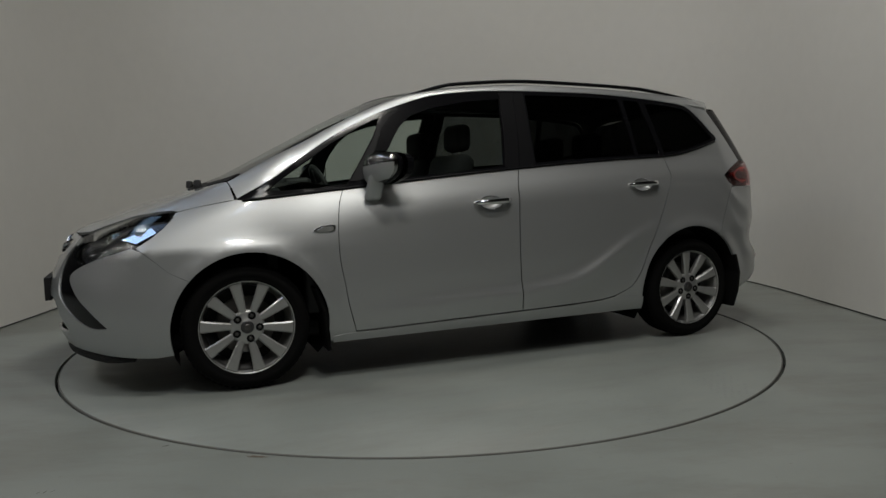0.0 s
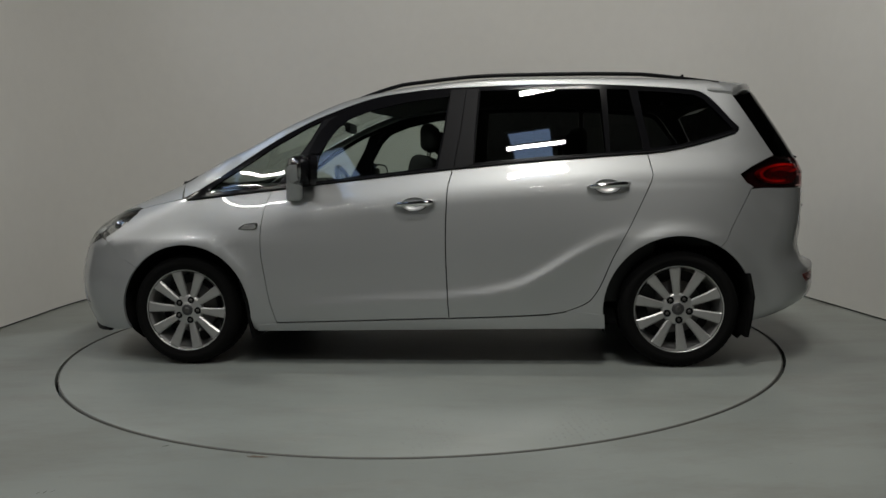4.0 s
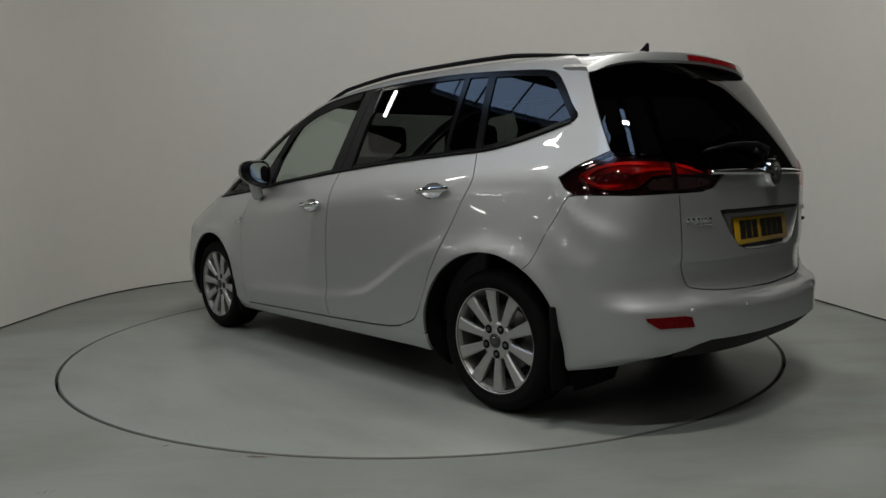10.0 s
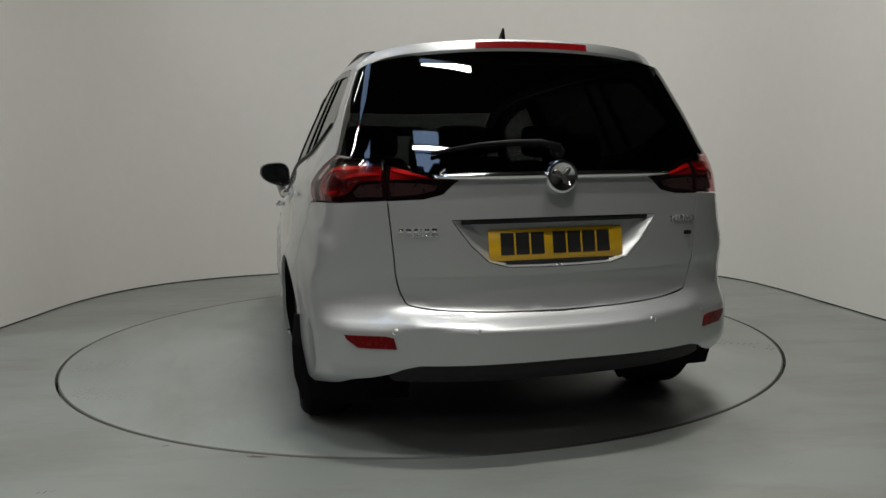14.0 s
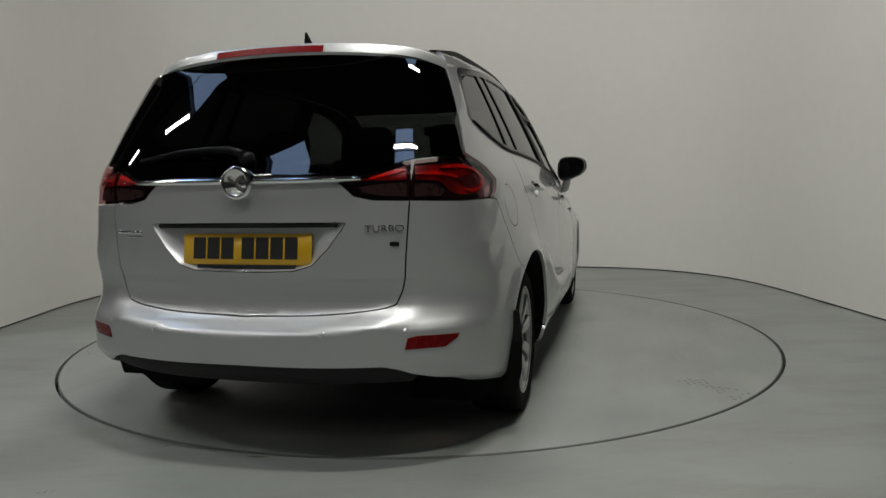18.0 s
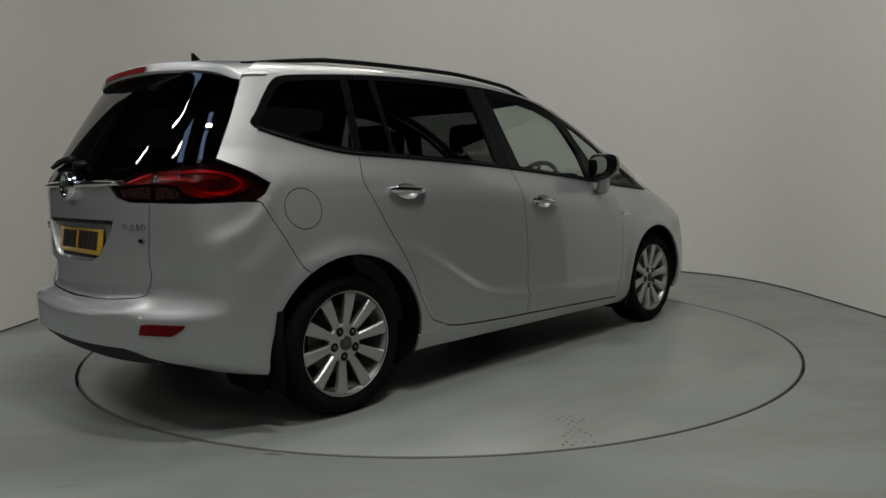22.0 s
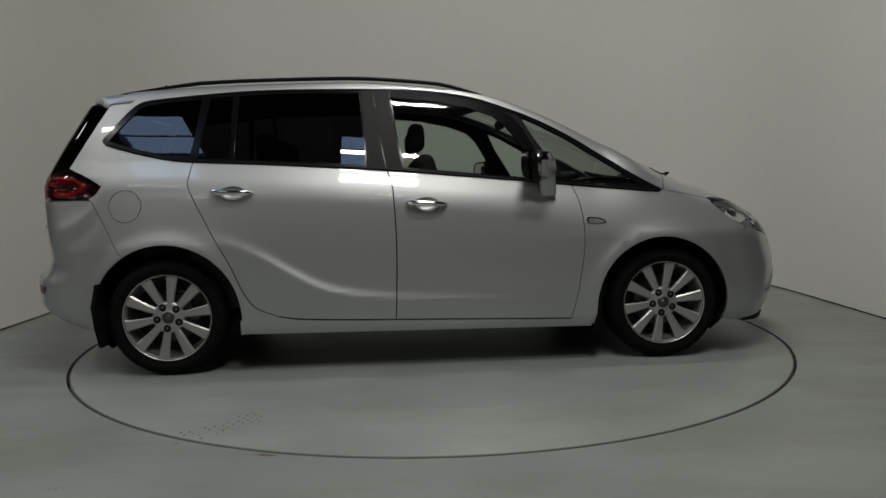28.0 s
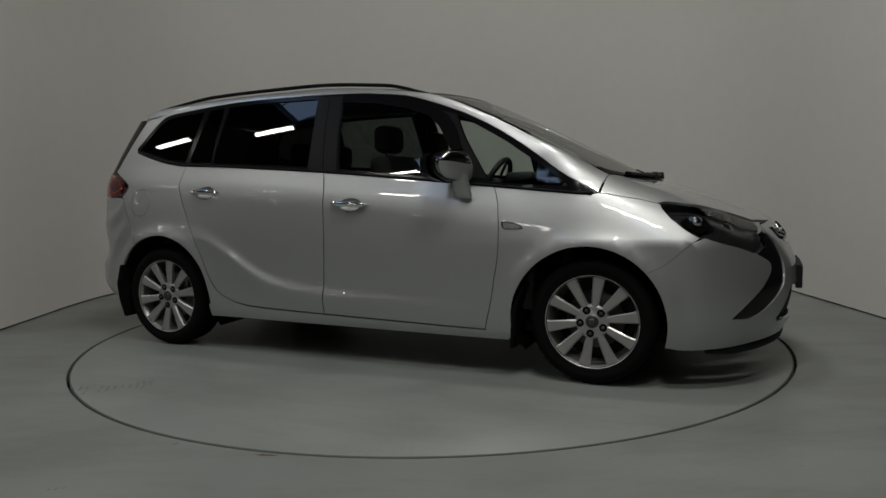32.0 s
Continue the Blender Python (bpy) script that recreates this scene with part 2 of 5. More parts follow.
REAR = smooth_line([0.15, 0.20, 0.25, 0.30, 0.34, 0.40, 0.505, 0.524, 0.56, 0.60, 0.65, 0.70, 0.735, 0.80, 0.96, 1.035, 1.055, 1.075, 1.13, 1.263, 1.40, 1.50, 1.60],
                   [1.86, 1.97, 2.08, 2.19, 2.25, 2.285, 2.284, 2.275, 2.247, 2.222, 2.203, 2.196, 2.196, 2.194, 2.189, 2.184, 2.181, 2.171, 2.141, 2.063, 1.976, 1.910, 1.838])
# the tailgate's foot: flat down to its seam, then a short shelf out to the bumper
GATE = smooth_line([0.40, 0.497, 0.510, 0.522, 0.538, 0.550, 0.570, 0.61, 0.65, 0.70], [2.285, 2.286, 2.281, 2.264, 2.234, 2.210, 2.194, 2.187, 2.185, 2.186])
REAR_BEND = smooth_line([0.2, 0.55, 0.75, 1.0, 1.15, 1.35, 1.5], [0.45, 0.45, 0.35, 0.31, 0.28, 0.27, 0.27])
ARCH_F, ARCH_R = (1.36, 0.322, 0.383), (-1.372, 0.325, 0.396)


SWEEP = smooth_line([-2.1, -1.98, -1.82, -1.69, -1.55], [0.735, 0.780, 0.850, 0.990, 1.12])


def round_max(a, b, r):
    h = np.maximum(r - np.abs(a - b), 0)
    return np.maximum(a, b) + h * h / (4 * r)


def half_width(x, z):
    # flat shoulder below the glass, a soft crease at the door handles, a barely rounded flank under it
    u = np.clip((x - 0.25) / 0.85, 0, 1)
    w = 0.120 + 0.08 * u * u * (3 - 2 * u)
    zs = BELT(x) - 0.145 - w / 2
    low = np.maximum(0.46 - z, 0)
    y = 0.948 - 0.42 * low ** 2 - 3.5 * np.maximum(0.285 - z, 0) ** 2
    y = y - 0.139 * np.clip(z - zs + 0.36, 0, 0.36) ** 2
    d = np.maximum(z - zs, 0)
    v = np.clip((x - 0.95) / 0.35, 0, 1)
    k = 0.37 - 0.22 * v * v * (3 - 2 * v)
    y = y - 0.10 * d - k * np.where(d < w, d * d / (2 * w), d - w / 2) - 0.14 * np.maximum(d - 0.175, 0) ** 2
    # the glass stands a little steeper than the shoulder
    y = y + np.maximum(k - 0.30, 0) * np.maximum(z - BELT(x) + 0.01, 0)
    # plan taper to the rear: rounded low down, nearly straight along the glass
    high = np.clip((z - 0.70) / 0.3, 0, 1)
    q = np.maximum(-x - 0.4, 0)
    taper = 0.07 * np.where(q < 0.7, q * q / 1.4, q - 0.35) + 0.53 * np.maximum(-x - 1.65, 0) ** 2
    y = y - high * taper - (1 - high) * 0.092 * np.maximum(-x - 1.2, 0) ** 2 / 0.56
    y = y - 0.065 * np.maximum(x - 0.25, 0) ** 2 / 1.2 * np.clip((z - 0.72) / 0.3, 0, 1)
    y = y - 0.060 * np.maximum(x - 1.30, 0) ** 2 / 0.36
    e = z - CREASE(x) + 0.018
    y = y + np.maximum(CREASE_DEPTH(x), 0) * np.exp(-np.where(e > 0, e / 0.045, e / 0.100) ** 2)
    fade = np.clip((-x - 1.55) / 0.35, 0, 1)
    e = z - SWEEP(x)
    y = y - 0.013 * fade * fade * (3 - 2 * fade) * np.where(e > 0, np.exp(-(e / 0.16) ** 2) * (1 - np.exp(-(e / 0.055) ** 2)), 0)
    y = y - 0.007 * fade * fade * (3 - 2 * fade) * np.exp(-((e + 0.085) / 0.068) ** 2)
    for cx, cz, r in (ARCH_F, ARCH_R):
        q = np.hypot(x - cx, z - cz) - r
        y = y + 0.016 * np.exp(-(np.maximum(q, 0) / 0.055) ** 2) * np.clip((z - 0.12) / 0.3, 0, 1)
    return y


def form(x, y, z):
    """Below zero inside the body."""
    a = np.abs(y)
    side = (a - half_width(x, z)) * 0.93
    zt = TOP(x) + CROWN(x) * (1 - (a / 0.55) ** 2.2)
    top = (z - zt) * np.where(x > 0.2, 0.90, 0.99)
    front = (x - (FRONT(z) - 0.53 * a ** 2.4)) * 0.92
    k = np.clip((0.66 - a) / 0.16, 0, 1)
    k = k * k * (3 - 2 * k) * (z > 0.40) * (z < 0.70)
    back = REAR(z) * (1 - k) + GATE(z - 0.10 * np.minimum(a, 0.55) ** 2) * k
    rear = (-x - (back - REAR_BEND(z) * a ** 2.7 - 0.07 * np.clip((z - 1.05) / 0.3, 0, 1) * a ** 4)) * 0.92
    r = 0.14 - 0.105 * np.clip((z - 1.0) / 0.4, 0, 1)
    f = round_max(side, top, r)
    f = round_max(f, front, 0.10)
    return round_max(f, rear, 0.07)


def meet(o, d, far=3.0):
    """Where rays from inside the body leave it."""
    o, d = np.broadcast_arrays(np.asarray(o, float), np.asarray(d, float))
    lo, hi = np.zeros(len(o)), np.full(len(o), far)
    for _ in range(44):
        mid = (lo + hi) / 2
        p = o + d * mid[:, None]
        ins = form(p[:, 0], p[:, 1], p[:, 2]) < 0
        lo, hi = np.where(ins, mid, lo), np.where(ins, hi, mid)
    return o + d * lo[:, None]


def normals(p):
    e, g = 2e-3, []
    for k in range(3):
        s = np.zeros(3)
        s[k] = e
        a, b = p + s, p - s
        g.append(form(a[:, 0], a[:, 1], a[:, 2]) - form(b[:, 0], b[:, 1], b[:, 2]))
    g = np.stack(g, -1)
    return g / np.linalg.norm(g, axis=1, keepdims=True)


def side(*pts):
    """Points of the left flank from (x, z)."""
    q = np.array(pts, float)
    return meet(np.stack([q[:, 0], 0 * q[:, 0], q[:, 1]], -1), [(0, 1, 0)])


def top(*pts):
    q = np.array(pts, float)
    return meet(np.stack([q[:, 0], q[:, 1], 0 * q[:, 0] + 0.6], -1), [(0, 0, 1)])


def rear(*pts):
    q = np.array(pts, float)
    return meet(np.stack([0 * q[:, 0] - 1.0, q[:, 0], q[:, 1]], -1), [(-1, 0, 0)])


def front(*pts):
    q = np.array(pts, float)
    return meet(np.stack([0 * q[:, 0] + 1.2, q[:, 0], q[:, 1]], -1), [(1, 0, 0)])


# ---- building tools ----
class Around:
    """Sections across the car: x along it, and the angle about a line 0.75 m up."""
    def flat(self, p):
        return np.stack([p[:, 0], np.arctan2(p[:, 2] - 0.75, p[:, 1]) * 0.9], -1)

    def solid(self, q):
        a = q[:, 1] / 0.9
        o = np.stack([q[:, 0], 0 * a, 0 * a + 0.75], -1)
        return meet(o, np.stack([0 * a, np.cos(a), np.sin(a)], -1))


class Upright:
    """Level rays from an upright line on the car's middle."""
    def __init__(self, x0, way):
        self.x0, self.way = x0, way

    def flat(self, p):
        return np.stack([np.arctan2(p[:, 1], (p[:, 0] - self.x0) * self.way) * 1.1, p[:, 2]], -1)

    def solid(self, q):
        a = q[:, 0] / 1.1
        o = np.stack([0 * a + self.x0, 0 * a, q[:, 1]], -1)
        return meet(o, np.stack([np.cos(a) * self.way, np.sin(a), 0 * a], -1))


class Above:
    def flat(self, p):
        return p[:, :2].copy()

    def solid(self, q):
        return top(*q)


ROUND, TAIL, NOSE, OVER = Around(), Upright(-1.0, -1), Upright(1.0, 1), Above()


def bend(pts, n=6):
    """A smooth curve through points (Catmull-Rom)."""
    p = np.array(pts, float)
    q = np.vstack([2 * p[0] - p[1], p, 2 * p[-1] - p[-2]])
    out = []
    for i in range(1, len(q) - 2):
        for t in np.arange(n) / n:
            out.append(0.5 * (2 * q[i] + (q[i + 1] - q[i - 1]) * t + (2 * q[i - 1] - 5 * q[i] + 4 * q[i + 1] - q[i + 2]) * t * t
                              + (3 * q[i] - q[i - 1] - 3 * q[i + 1] + q[i + 2]) * t ** 3))
    out.append(q[-2])
    return [tuple(v) for v in out]


def arc(c, a0, a1, n=24):
    """Part of a wheel arch, from angle a0 to a1 in degrees."""
    return [(c[0] + c[2] * math.cos(radians(a)), c[1] + c[2] * math.sin(radians(a))) for a in np.linspace(a0, a1, n)]


def both(half):
    """A half outline that starts and ends on the middle, made whole."""
    h = np.array(half)
    m = h[::-1] * (1, -1, 1)
    return np.vstack([h, m])


def resample(q, step):
    out = []
    for a, b in zip(q, np.roll(q, -1, 0)):
        d = np.linalg.norm(b - a)
        if d < 1e-5:
            continue
        n = max(1, int(math.ceil(d / step)))
        out += [a + (b - a) * k / n for k in range(n)]
    return np.array(out)


def shrink(q, by):
    e = np.roll(q, -1, 0) - np.roll(q, 1, 0)
    e = e / np.maximum(np.linalg.norm(e, axis=1, keepdims=True), 1e-9)
    area = np.sum(q[:, 0] * np.roll(q[:, 1], -1) - np.roll(q[:, 0], -1) * q[:, 1])
    return q + np.stack([-e[:, 1], e[:, 0]], -1) * (by if area > 0 else -by)


def inside(pts, loop):
    x, y = pts[:, 0][:, None], pts[:, 1][:, None]
    a, b = loop, np.roll(loop, -1, 0)
    c = (a[:, 1] > y) != (b[:, 1] > y)
    with np.errstate(divide="ignore", invalid="ignore"):
        xi = (b[:, 0] - a[:, 0]) * (y - a[:, 1]) / (b[:, 1] - a[:, 1]) + a[:, 0]
    return (np.sum(c & (x < xi), axis=1) % 2) == 1


def fill(loops, step):
    """Triangles over an outline with holes: flat points, faces, and the loops as runs of point numbers."""
    from mathutils.geometry import delaunay_2d_cdt
    outer = loops[0]
    lo, hi = outer.min(0), outer.max(0)
    gx, gy = np.meshgrid(np.arange(lo[0] + step / 2, hi[0], step), np.arange(lo[1] + step / 2, hi[1], step))
    g = np.stack([gx.ravel(), gy.ravel()], -1)
    g = g[inside(g, outer)]
    for h in loops[1:]:
        g = g[~inside(g, h)]
    rim = np.vstack(loops)
    if len(g):
        near = np.array([np.min(np.sum((rim - p) ** 2, 1)) for p in g])
        g = g[near > (0.45 * step) ** 2]
    edges, k = [], 0
    for l in loops:
        edges += [(k + i, k + (i + 1) % len(l)) for i in range(len(l))]
        k += len(l)
    pts = np.vstack([rim, g]) if len(g) else rim
    vs, es, fs, ov, _, _ = delaunay_2d_cdt([Vector(p) for p in pts], edges, [], 0, 1e-6)
    v = np.array([tuple(p) for p in vs])
    f = np.array([t for t in fs if len(t) == 3])
    c = v[f].mean(1)
    keep = inside(c, outer)
    for h in loops[1:]:
        keep &= ~inside(c, h)
    back = {}
    for i, o in enumerate(ov):
        for j in o:
            back[j] = i
    runs, k = [], 0
    for l in loops:
        runs.append([back[k + i] for i in range(len(l))])
        k += len(l)
    return v, f[keep], runs


def mesh_from(name, verts, faces, vnormals=None, smooth=True):
    me = bpy.data.meshes.new(name)
    me.from_pydata([tuple(v) for v in verts], [], [tuple(int(i) for i in f) for f in faces])
    me.update()
    if smooth:
        me.polygons.foreach_set("use_smooth", [True] * len(me.polygons))
    if vnormals is not None:
        me.normals_split_custom_set_from_vertices([tuple(n) for n in vnormals])
    return me


def panel_data(proj, outline, holes=(), step=0.045, gap=0.0025, lift=0.0, depth=0.014, rim=0.03):
    """A sheet on the body's form within an outline, its edges turned in."""
    loops = []
    for i, o in enumerate([outline, *holes]):
        q = resample(proj.flat(np.asarray(o, float)), rim)
        loops.append(shrink(q, gap if i == 0 else -gap) if gap else q)
    v, f, runs = fill(loops, step)
    p = proj.solid(v)
    n = normals(p)
    p = p + n * lift
    a, b, c = p[f[:, 0]], p[f[:, 1]], p[f[:, 2]]
    flip = np.sum(np.cross(b - a, c - a) * n[f[:, 0]], 1) < 0
    f[flip] = f[flip][:, ::-1]
    verts, norms, faces = list(p), list(n), [tuple(t) for t in f]
    if depth:
        for run in runs:
            base = len(verts)
            m = len(run)
            for k in range(m):
                i = run[k]
                t = p[run[(k + 1) % m]] - p[run[k - 1]]
                s = np.cross(t, n[i])
                s = s / max(np.linalg.norm(s), 1e-9)
                verts += [p[i], p[i] - n[i] * depth]
                norms += [s, s]
            for k in range(m):
                i, j = base + 2 * k, base + 2 * ((k + 1) % m)
                q = (i, j, j + 1, i + 1)
                w = np.cross(verts[j] - verts[i], verts[i + 1] - verts[i])
                if np.dot(w, norms[i]) < 0:
                    for u in (i, i + 1):
                        norms[u] = -norms[u]
                faces.append(q)
    return np.array(verts), faces, np.array(norms)


def part(name, me, material, parent, label=""):
    """One mesh under a thing or a part; a bmesh or mesh data."""
    if isinstance(me, bmesh.types.BMesh):
        bm, me = me, bpy.data.meshes.new(name)
        bmesh.ops.recalc_face_normals(bm, faces=bm.faces)
        bm.to_mesh(me)
        bm.free()
    if not me.materials:
        me.materials.append(material)
    ob = new(name, me)
    ob.parent = parent
    return tagged(ob, label)


def panel(name, proj, outline, material, parent, label="", sides=(1, -1), **how):
    """The sheet on the left, on the right, or (sides=(1,)) a whole one across the middle."""
    v, f, n = panel_data(proj, outline, **how)
    made = []
    for s in sides:
        if s > 0:
            me = mesh_from(name, v, f, n)
        else:
            me = mesh_from(name, v * (1, -1, 1), [t[::-1] for t in f], n * (1, -1, 1))
        made.append(part(name, me, material, parent[len(made)] if isinstance(parent, list) else parent, label))
    return made


def pipe(points, radius, sides=8, flat=1.0, closed=False, ends=True):
    """A rod along points; radius may be a list; flat squeezes its height."""
    bm = bmesh.new()
    P = [Vector(p) for p in points]
    R = radius if isinstance(radius, (list, tuple)) else [radius] * len(P)
    rings = []
    for i, p in enumerate(P):
        if closed:
            t = (P[(i + 1) % len(P)] - P[i - 1]).normalized()
        else:
            t = (P[min(i + 1, len(P) - 1)] - P[max(i - 1, 0)]).normalized()
        up = Vector((0, 0, 1)) if abs(t.z) < 0.9 else Vector((1, 0, 0))
        a = t.cross(up).normalized()
        b = a.cross(t).normalized()
        rings.append([bm.verts.new(p + a * R[i] * math.cos(k * math.tau / sides) + b * R[i] * flat * math.sin(k * math.tau / sides)) for k in range(sides)])
    for i in range(len(rings) if closed else len(rings) - 1):
        r0, r1 = rings[i], rings[(i + 1) % len(rings)]
        for k in range(sides):
            bm.faces.new((r0[k], r0[(k + 1) % sides], r1[(k + 1) % sides], r1[k]))
    if ends and not closed:
        bm.faces.new(rings[0])
        bm.faces.new(rings[-1])
    for f in bm.faces:
        f.smooth = len(f.verts) == 4
    return bm


def lathe(profile, n=48, axis="y", mid=(0, 0, 0), closed=False):
    """Turn (radius, along) pairs about an axis."""
    bm = bmesh.new()
    rows = []
    for r, h in profile:
        row = []
        for k in range(n):
            a = k * math.tau / n
            c, s = r * math.cos(a), r * math.sin(a)
            v = (c, h, s) if axis == "y" else (c, s, h) if axis == "z" else (h, c, s)
            row.append(bm.verts.new(Vector(v) + Vector(mid)))
        rows.append(row)
    pairs = list(zip(rows, rows[1:])) + ([(rows[-1], rows[0])] if closed else [])
    for r0, r1 in pairs:
        for k in range(n):
            bm.faces.new((r0[k], r0[(k + 1) % n], r1[(k + 1) % n], r1[k]))
    for f in bm.faces:
        f.smooth = True
    return bm


def block(size, mid=(0, 0, 0), bevel=0.0, seg=2, turn=None):
    bm = bmesh.new()
    bmesh.ops.create_cube(bm, size=1, matrix=Matrix.Diagonal((*size, 1)))
    if bevel:
        bmesh.ops.bevel(bm, geom=bm.edges[:], offset=bevel, segments=seg, affect="EDGES", profile=0.5)
    for f in bm.faces:
        f.smooth = bool(bevel)
    m = Matrix.Translation(mid) @ (turn if turn is not None else Matrix.Identity(4))
    bmesh.ops.transform(bm, matrix=m, verts=bm.verts)
    return bm


def prism(outline, height, to_world, bevel=0.0):
    """A flat outline raised by height; to_world places (u, v, w)."""
    bm = bmesh.new()
    lo = [bm.verts.new(to_world(u, v, 0)) for u, v in outline]
    hi = [bm.verts.new(to_world(u, v, height)) for u, v in outline]
    bm.faces.new(lo[::-1])
    bm.faces.new(hi)
    n = len(lo)
    for k in range(n):
        bm.faces.new((lo[k], lo[(k + 1) % n], hi[(k + 1) % n], hi[k]))
    if bevel:
        bmesh.ops.recalc_face_normals(bm, faces=bm.faces)
        top_edges = [e for e in bm.edges if e.verts[0] in hi and e.verts[1] in hi]
        bmesh.ops.bevel(bm, geom=top_edges, offset=bevel, segments=2, affect="EDGES", profile=0.5)
    return bm


def mirrored(bm):
    b2 = bm.copy()
    bmesh.ops.transform(b2, matrix=Matrix.Diagonal((1, -1, 1, 1)), verts=b2.verts)
    bmesh.ops.reverse_faces(b2, faces=b2.faces)
    return b2


# ---- the studio ----
def wall_line(n=96):
    """The white screen wall in plan: straight sides and one broad bend round the back."""
    pts = [(-3.17, y) for y in np.linspace(0.15, 0.95, 4)]
    for k in range(1, n):
        a = math.pi - math.pi * k / n
        c, s = math.cos(a), math.sin(a)
        pts.append((3.19 * math.copysign(abs(c) ** (2 / 2.9), c) + 0.01, 1.0 + 2.53 * s ** (2 / 2.9)))
    return pts + [(3.2, y) for y in np.linspace(0.95, -0.12, 5)]


def build_studio():
    # floor sheet with the round opening of the turntable
    bm = bmesh.new()
    n = 160
    rings = []
    for r in (2.235, 2.6, 3.4, 5.0):
        rings.append([bm.verts.new((r * math.cos(k * math.tau / n), r * math.sin(k * math.tau / n), 0)) for k in range(n)])
    out = []
    for k in range(n):
        c, s = math.cos(k * math.tau / n), math.sin(k * math.tau / n)
        m = max(abs(c), abs(s))
        out.append(bm.verts.new(((c / m * 14 if c > 0 else c / m * 31), s / m * (14 if s > 0 else 19), 0)))
    rings.append(out)
    pit = [bm.verts.new((2.235 * math.cos(k * math.tau / n), 2.235 * math.sin(k * math.tau / n), -0.06)) for k in range(n)]
    rings.insert(0, pit)
    for r0, r1 in zip(rings, rings[1:]):
        for k in range(n):
            bm.faces.new((r0[k], r0[(k + 1) % n], r1[(k + 1) % n], r1[k]))
    floor = part("floor", bm, FLOOR, None)
    tagged(floor, "scuffed grey-green painted studio floor round the turntable", "floor", kind="structure")
    # worn marks: middle, length, width, heading, colour
    rng = random.Random(11)
    rust, soot = simple("rust_stain", (0.130, 0.105, 0.080), 0.85, vary=0.25), simple("soot_scuff", (0.105, 0.105, 0.098), 0.8)
    for name, x, y, length, width, turn, mat in (("rust_mark", -0.645, -2.165, 0.10, 0.022, -14, rust), 
                                                ("scuff", -1.04, -2.022, 0.030, 0.010, 37, soot), ("scuff", -1.325, -2.428, 0.020, 0.005, 75, soot),
                                                ("scuff", -1.305, -2.424, 0.024, 0.006, 70, soot), ("scuff", -1.28, -2.416, 0.018, 0.004, 72, soot)):
        mark = bmesh.new()
        u = Vector((math.cos(radians(turn)), math.sin(radians(turn)), 0))
        v = Vector((-u.y, u.x, 0))
        edge = []
        for k in range(26):
            a = k * math.tau / 26
            f = rng.uniform(0.55, 1.1)
            edge.append(mark.verts.new(Vector((x, y, 0.0012)) + u * math.cos(a) * length / 2 * f + v * math.sin(a) * width / 2 * f))
        mark.faces.new(edge)
        part(name, mark, mat, floor, "worn mark on the floor paint")
    pan = lathe([(0.001, -0.05), (2.27, -0.05)], 64, "z")
    tagged(part("turntable_pit", pan, GAP, None), "dark pit under the turntable", "pit", kind="structure")

    # the bent screen wall, with thickness, standing 6 mm off the floor
    line = wall_line()
    bm = bmesh.new()
    cols = []
    for i, (x, y) in enumerate(line):
        a, b = line[max(i - 1, 0)], line[min(i + 1, len(line) - 1)]
        t = Vector((b[0] - a[0], b[1] - a[1], 0)).normalized()
        o = Vector((-t.y, t.x, 0))
        p = Vector((x, y, 0))
        cols.append([bm.verts.new(p + Vector((0, 0, 0.012))), bm.verts.new(p + Vector((0, 0, 3.145))),
                     bm.verts.new(p + o * 0.08 + Vector((0, 0, 3.145))), bm.verts.new(p + o * 0.08 + Vector((0, 0, 0.012)))])
    for c0, c1 in zip(cols, cols[1:]):
        for k in range(4):
            bm.faces.new((c0[k], c1[k], c1[(k + 1) % 4], c0[(k + 1) % 4]))
    bm.faces.new(cols[0])
    bm.faces.new(cols[-1])
    for f in bm.faces:
        f.smooth = abs(f.normal.z) < 0.5
    bmesh.ops.recalc_face_normals(bm, faces=bm.faces)
    sharp = [e for e in bm.edges if len(e.link_faces) == 2 and e.calc_face_angle(0) > 0.7]
    for e in sharp:
        e.smooth = False
    tagged(part("wall_screen", bm, WALL, None), "smooth white curved studio wall behind the turntable", "wall", kind="structure")
    # shadow joint between the wall and the floor
    bm = bmesh.new()
    rows = []
    for i, (x, y) in enumerate(line):
        a, b = line[max(i - 1, 0)], line[min(i + 1, len(line) - 1)]
        t = Vector((b[0] - a[0], b[1] - a[1], 0)).normalized()
        o = Vector((-t.y, t.x, 0))
        p = Vector((x, y, 0))
        rows.append([bm.verts.new(p + o * 0.012 + Vector((0, 0, 0.001))), bm.verts.new(p + o * 0.012 + Vector((0, 0, 0.012)))])
    for r0, r1 in zip(rows, rows[1:]):
        bm.faces.new((r0[0], r1[0], r1[1], r0[1]))
    tagged(part("trim", bm, GAP, None), "dark shadow joint at the foot of the wall", "trim", kind="structure")

    # the hall round it: walls, ceiling with skylight openings
    hall = simple("hall_wall_paint", (0.085, 0.085, 0.087), 0.7)
    for name, size, mid in (("wall_north", (40.0, 0.2, CEIL), (-10.0, 6.6, CEIL / 2)), ("wall_south", (40.0, 0.2, CEIL), (-10.0, -17.6, CEIL / 2)),
                            ("wall_west", (0.2, 24.0, CEIL), (-29.9, -5.5, CEIL / 2)), ("wall_east", (0.2, 24.0, CEIL), (9.9, -5.5, CEIL / 2))):
        tagged(part(name, block(size, mid), hall, None), "plain grey wall of the surrounding hall", "wall", kind="structure")
    xs = sorted({-30.0, 10.0, *(s[0] for s in SKYLIGHTS), *(s[2] for s in SKYLIGHTS)})
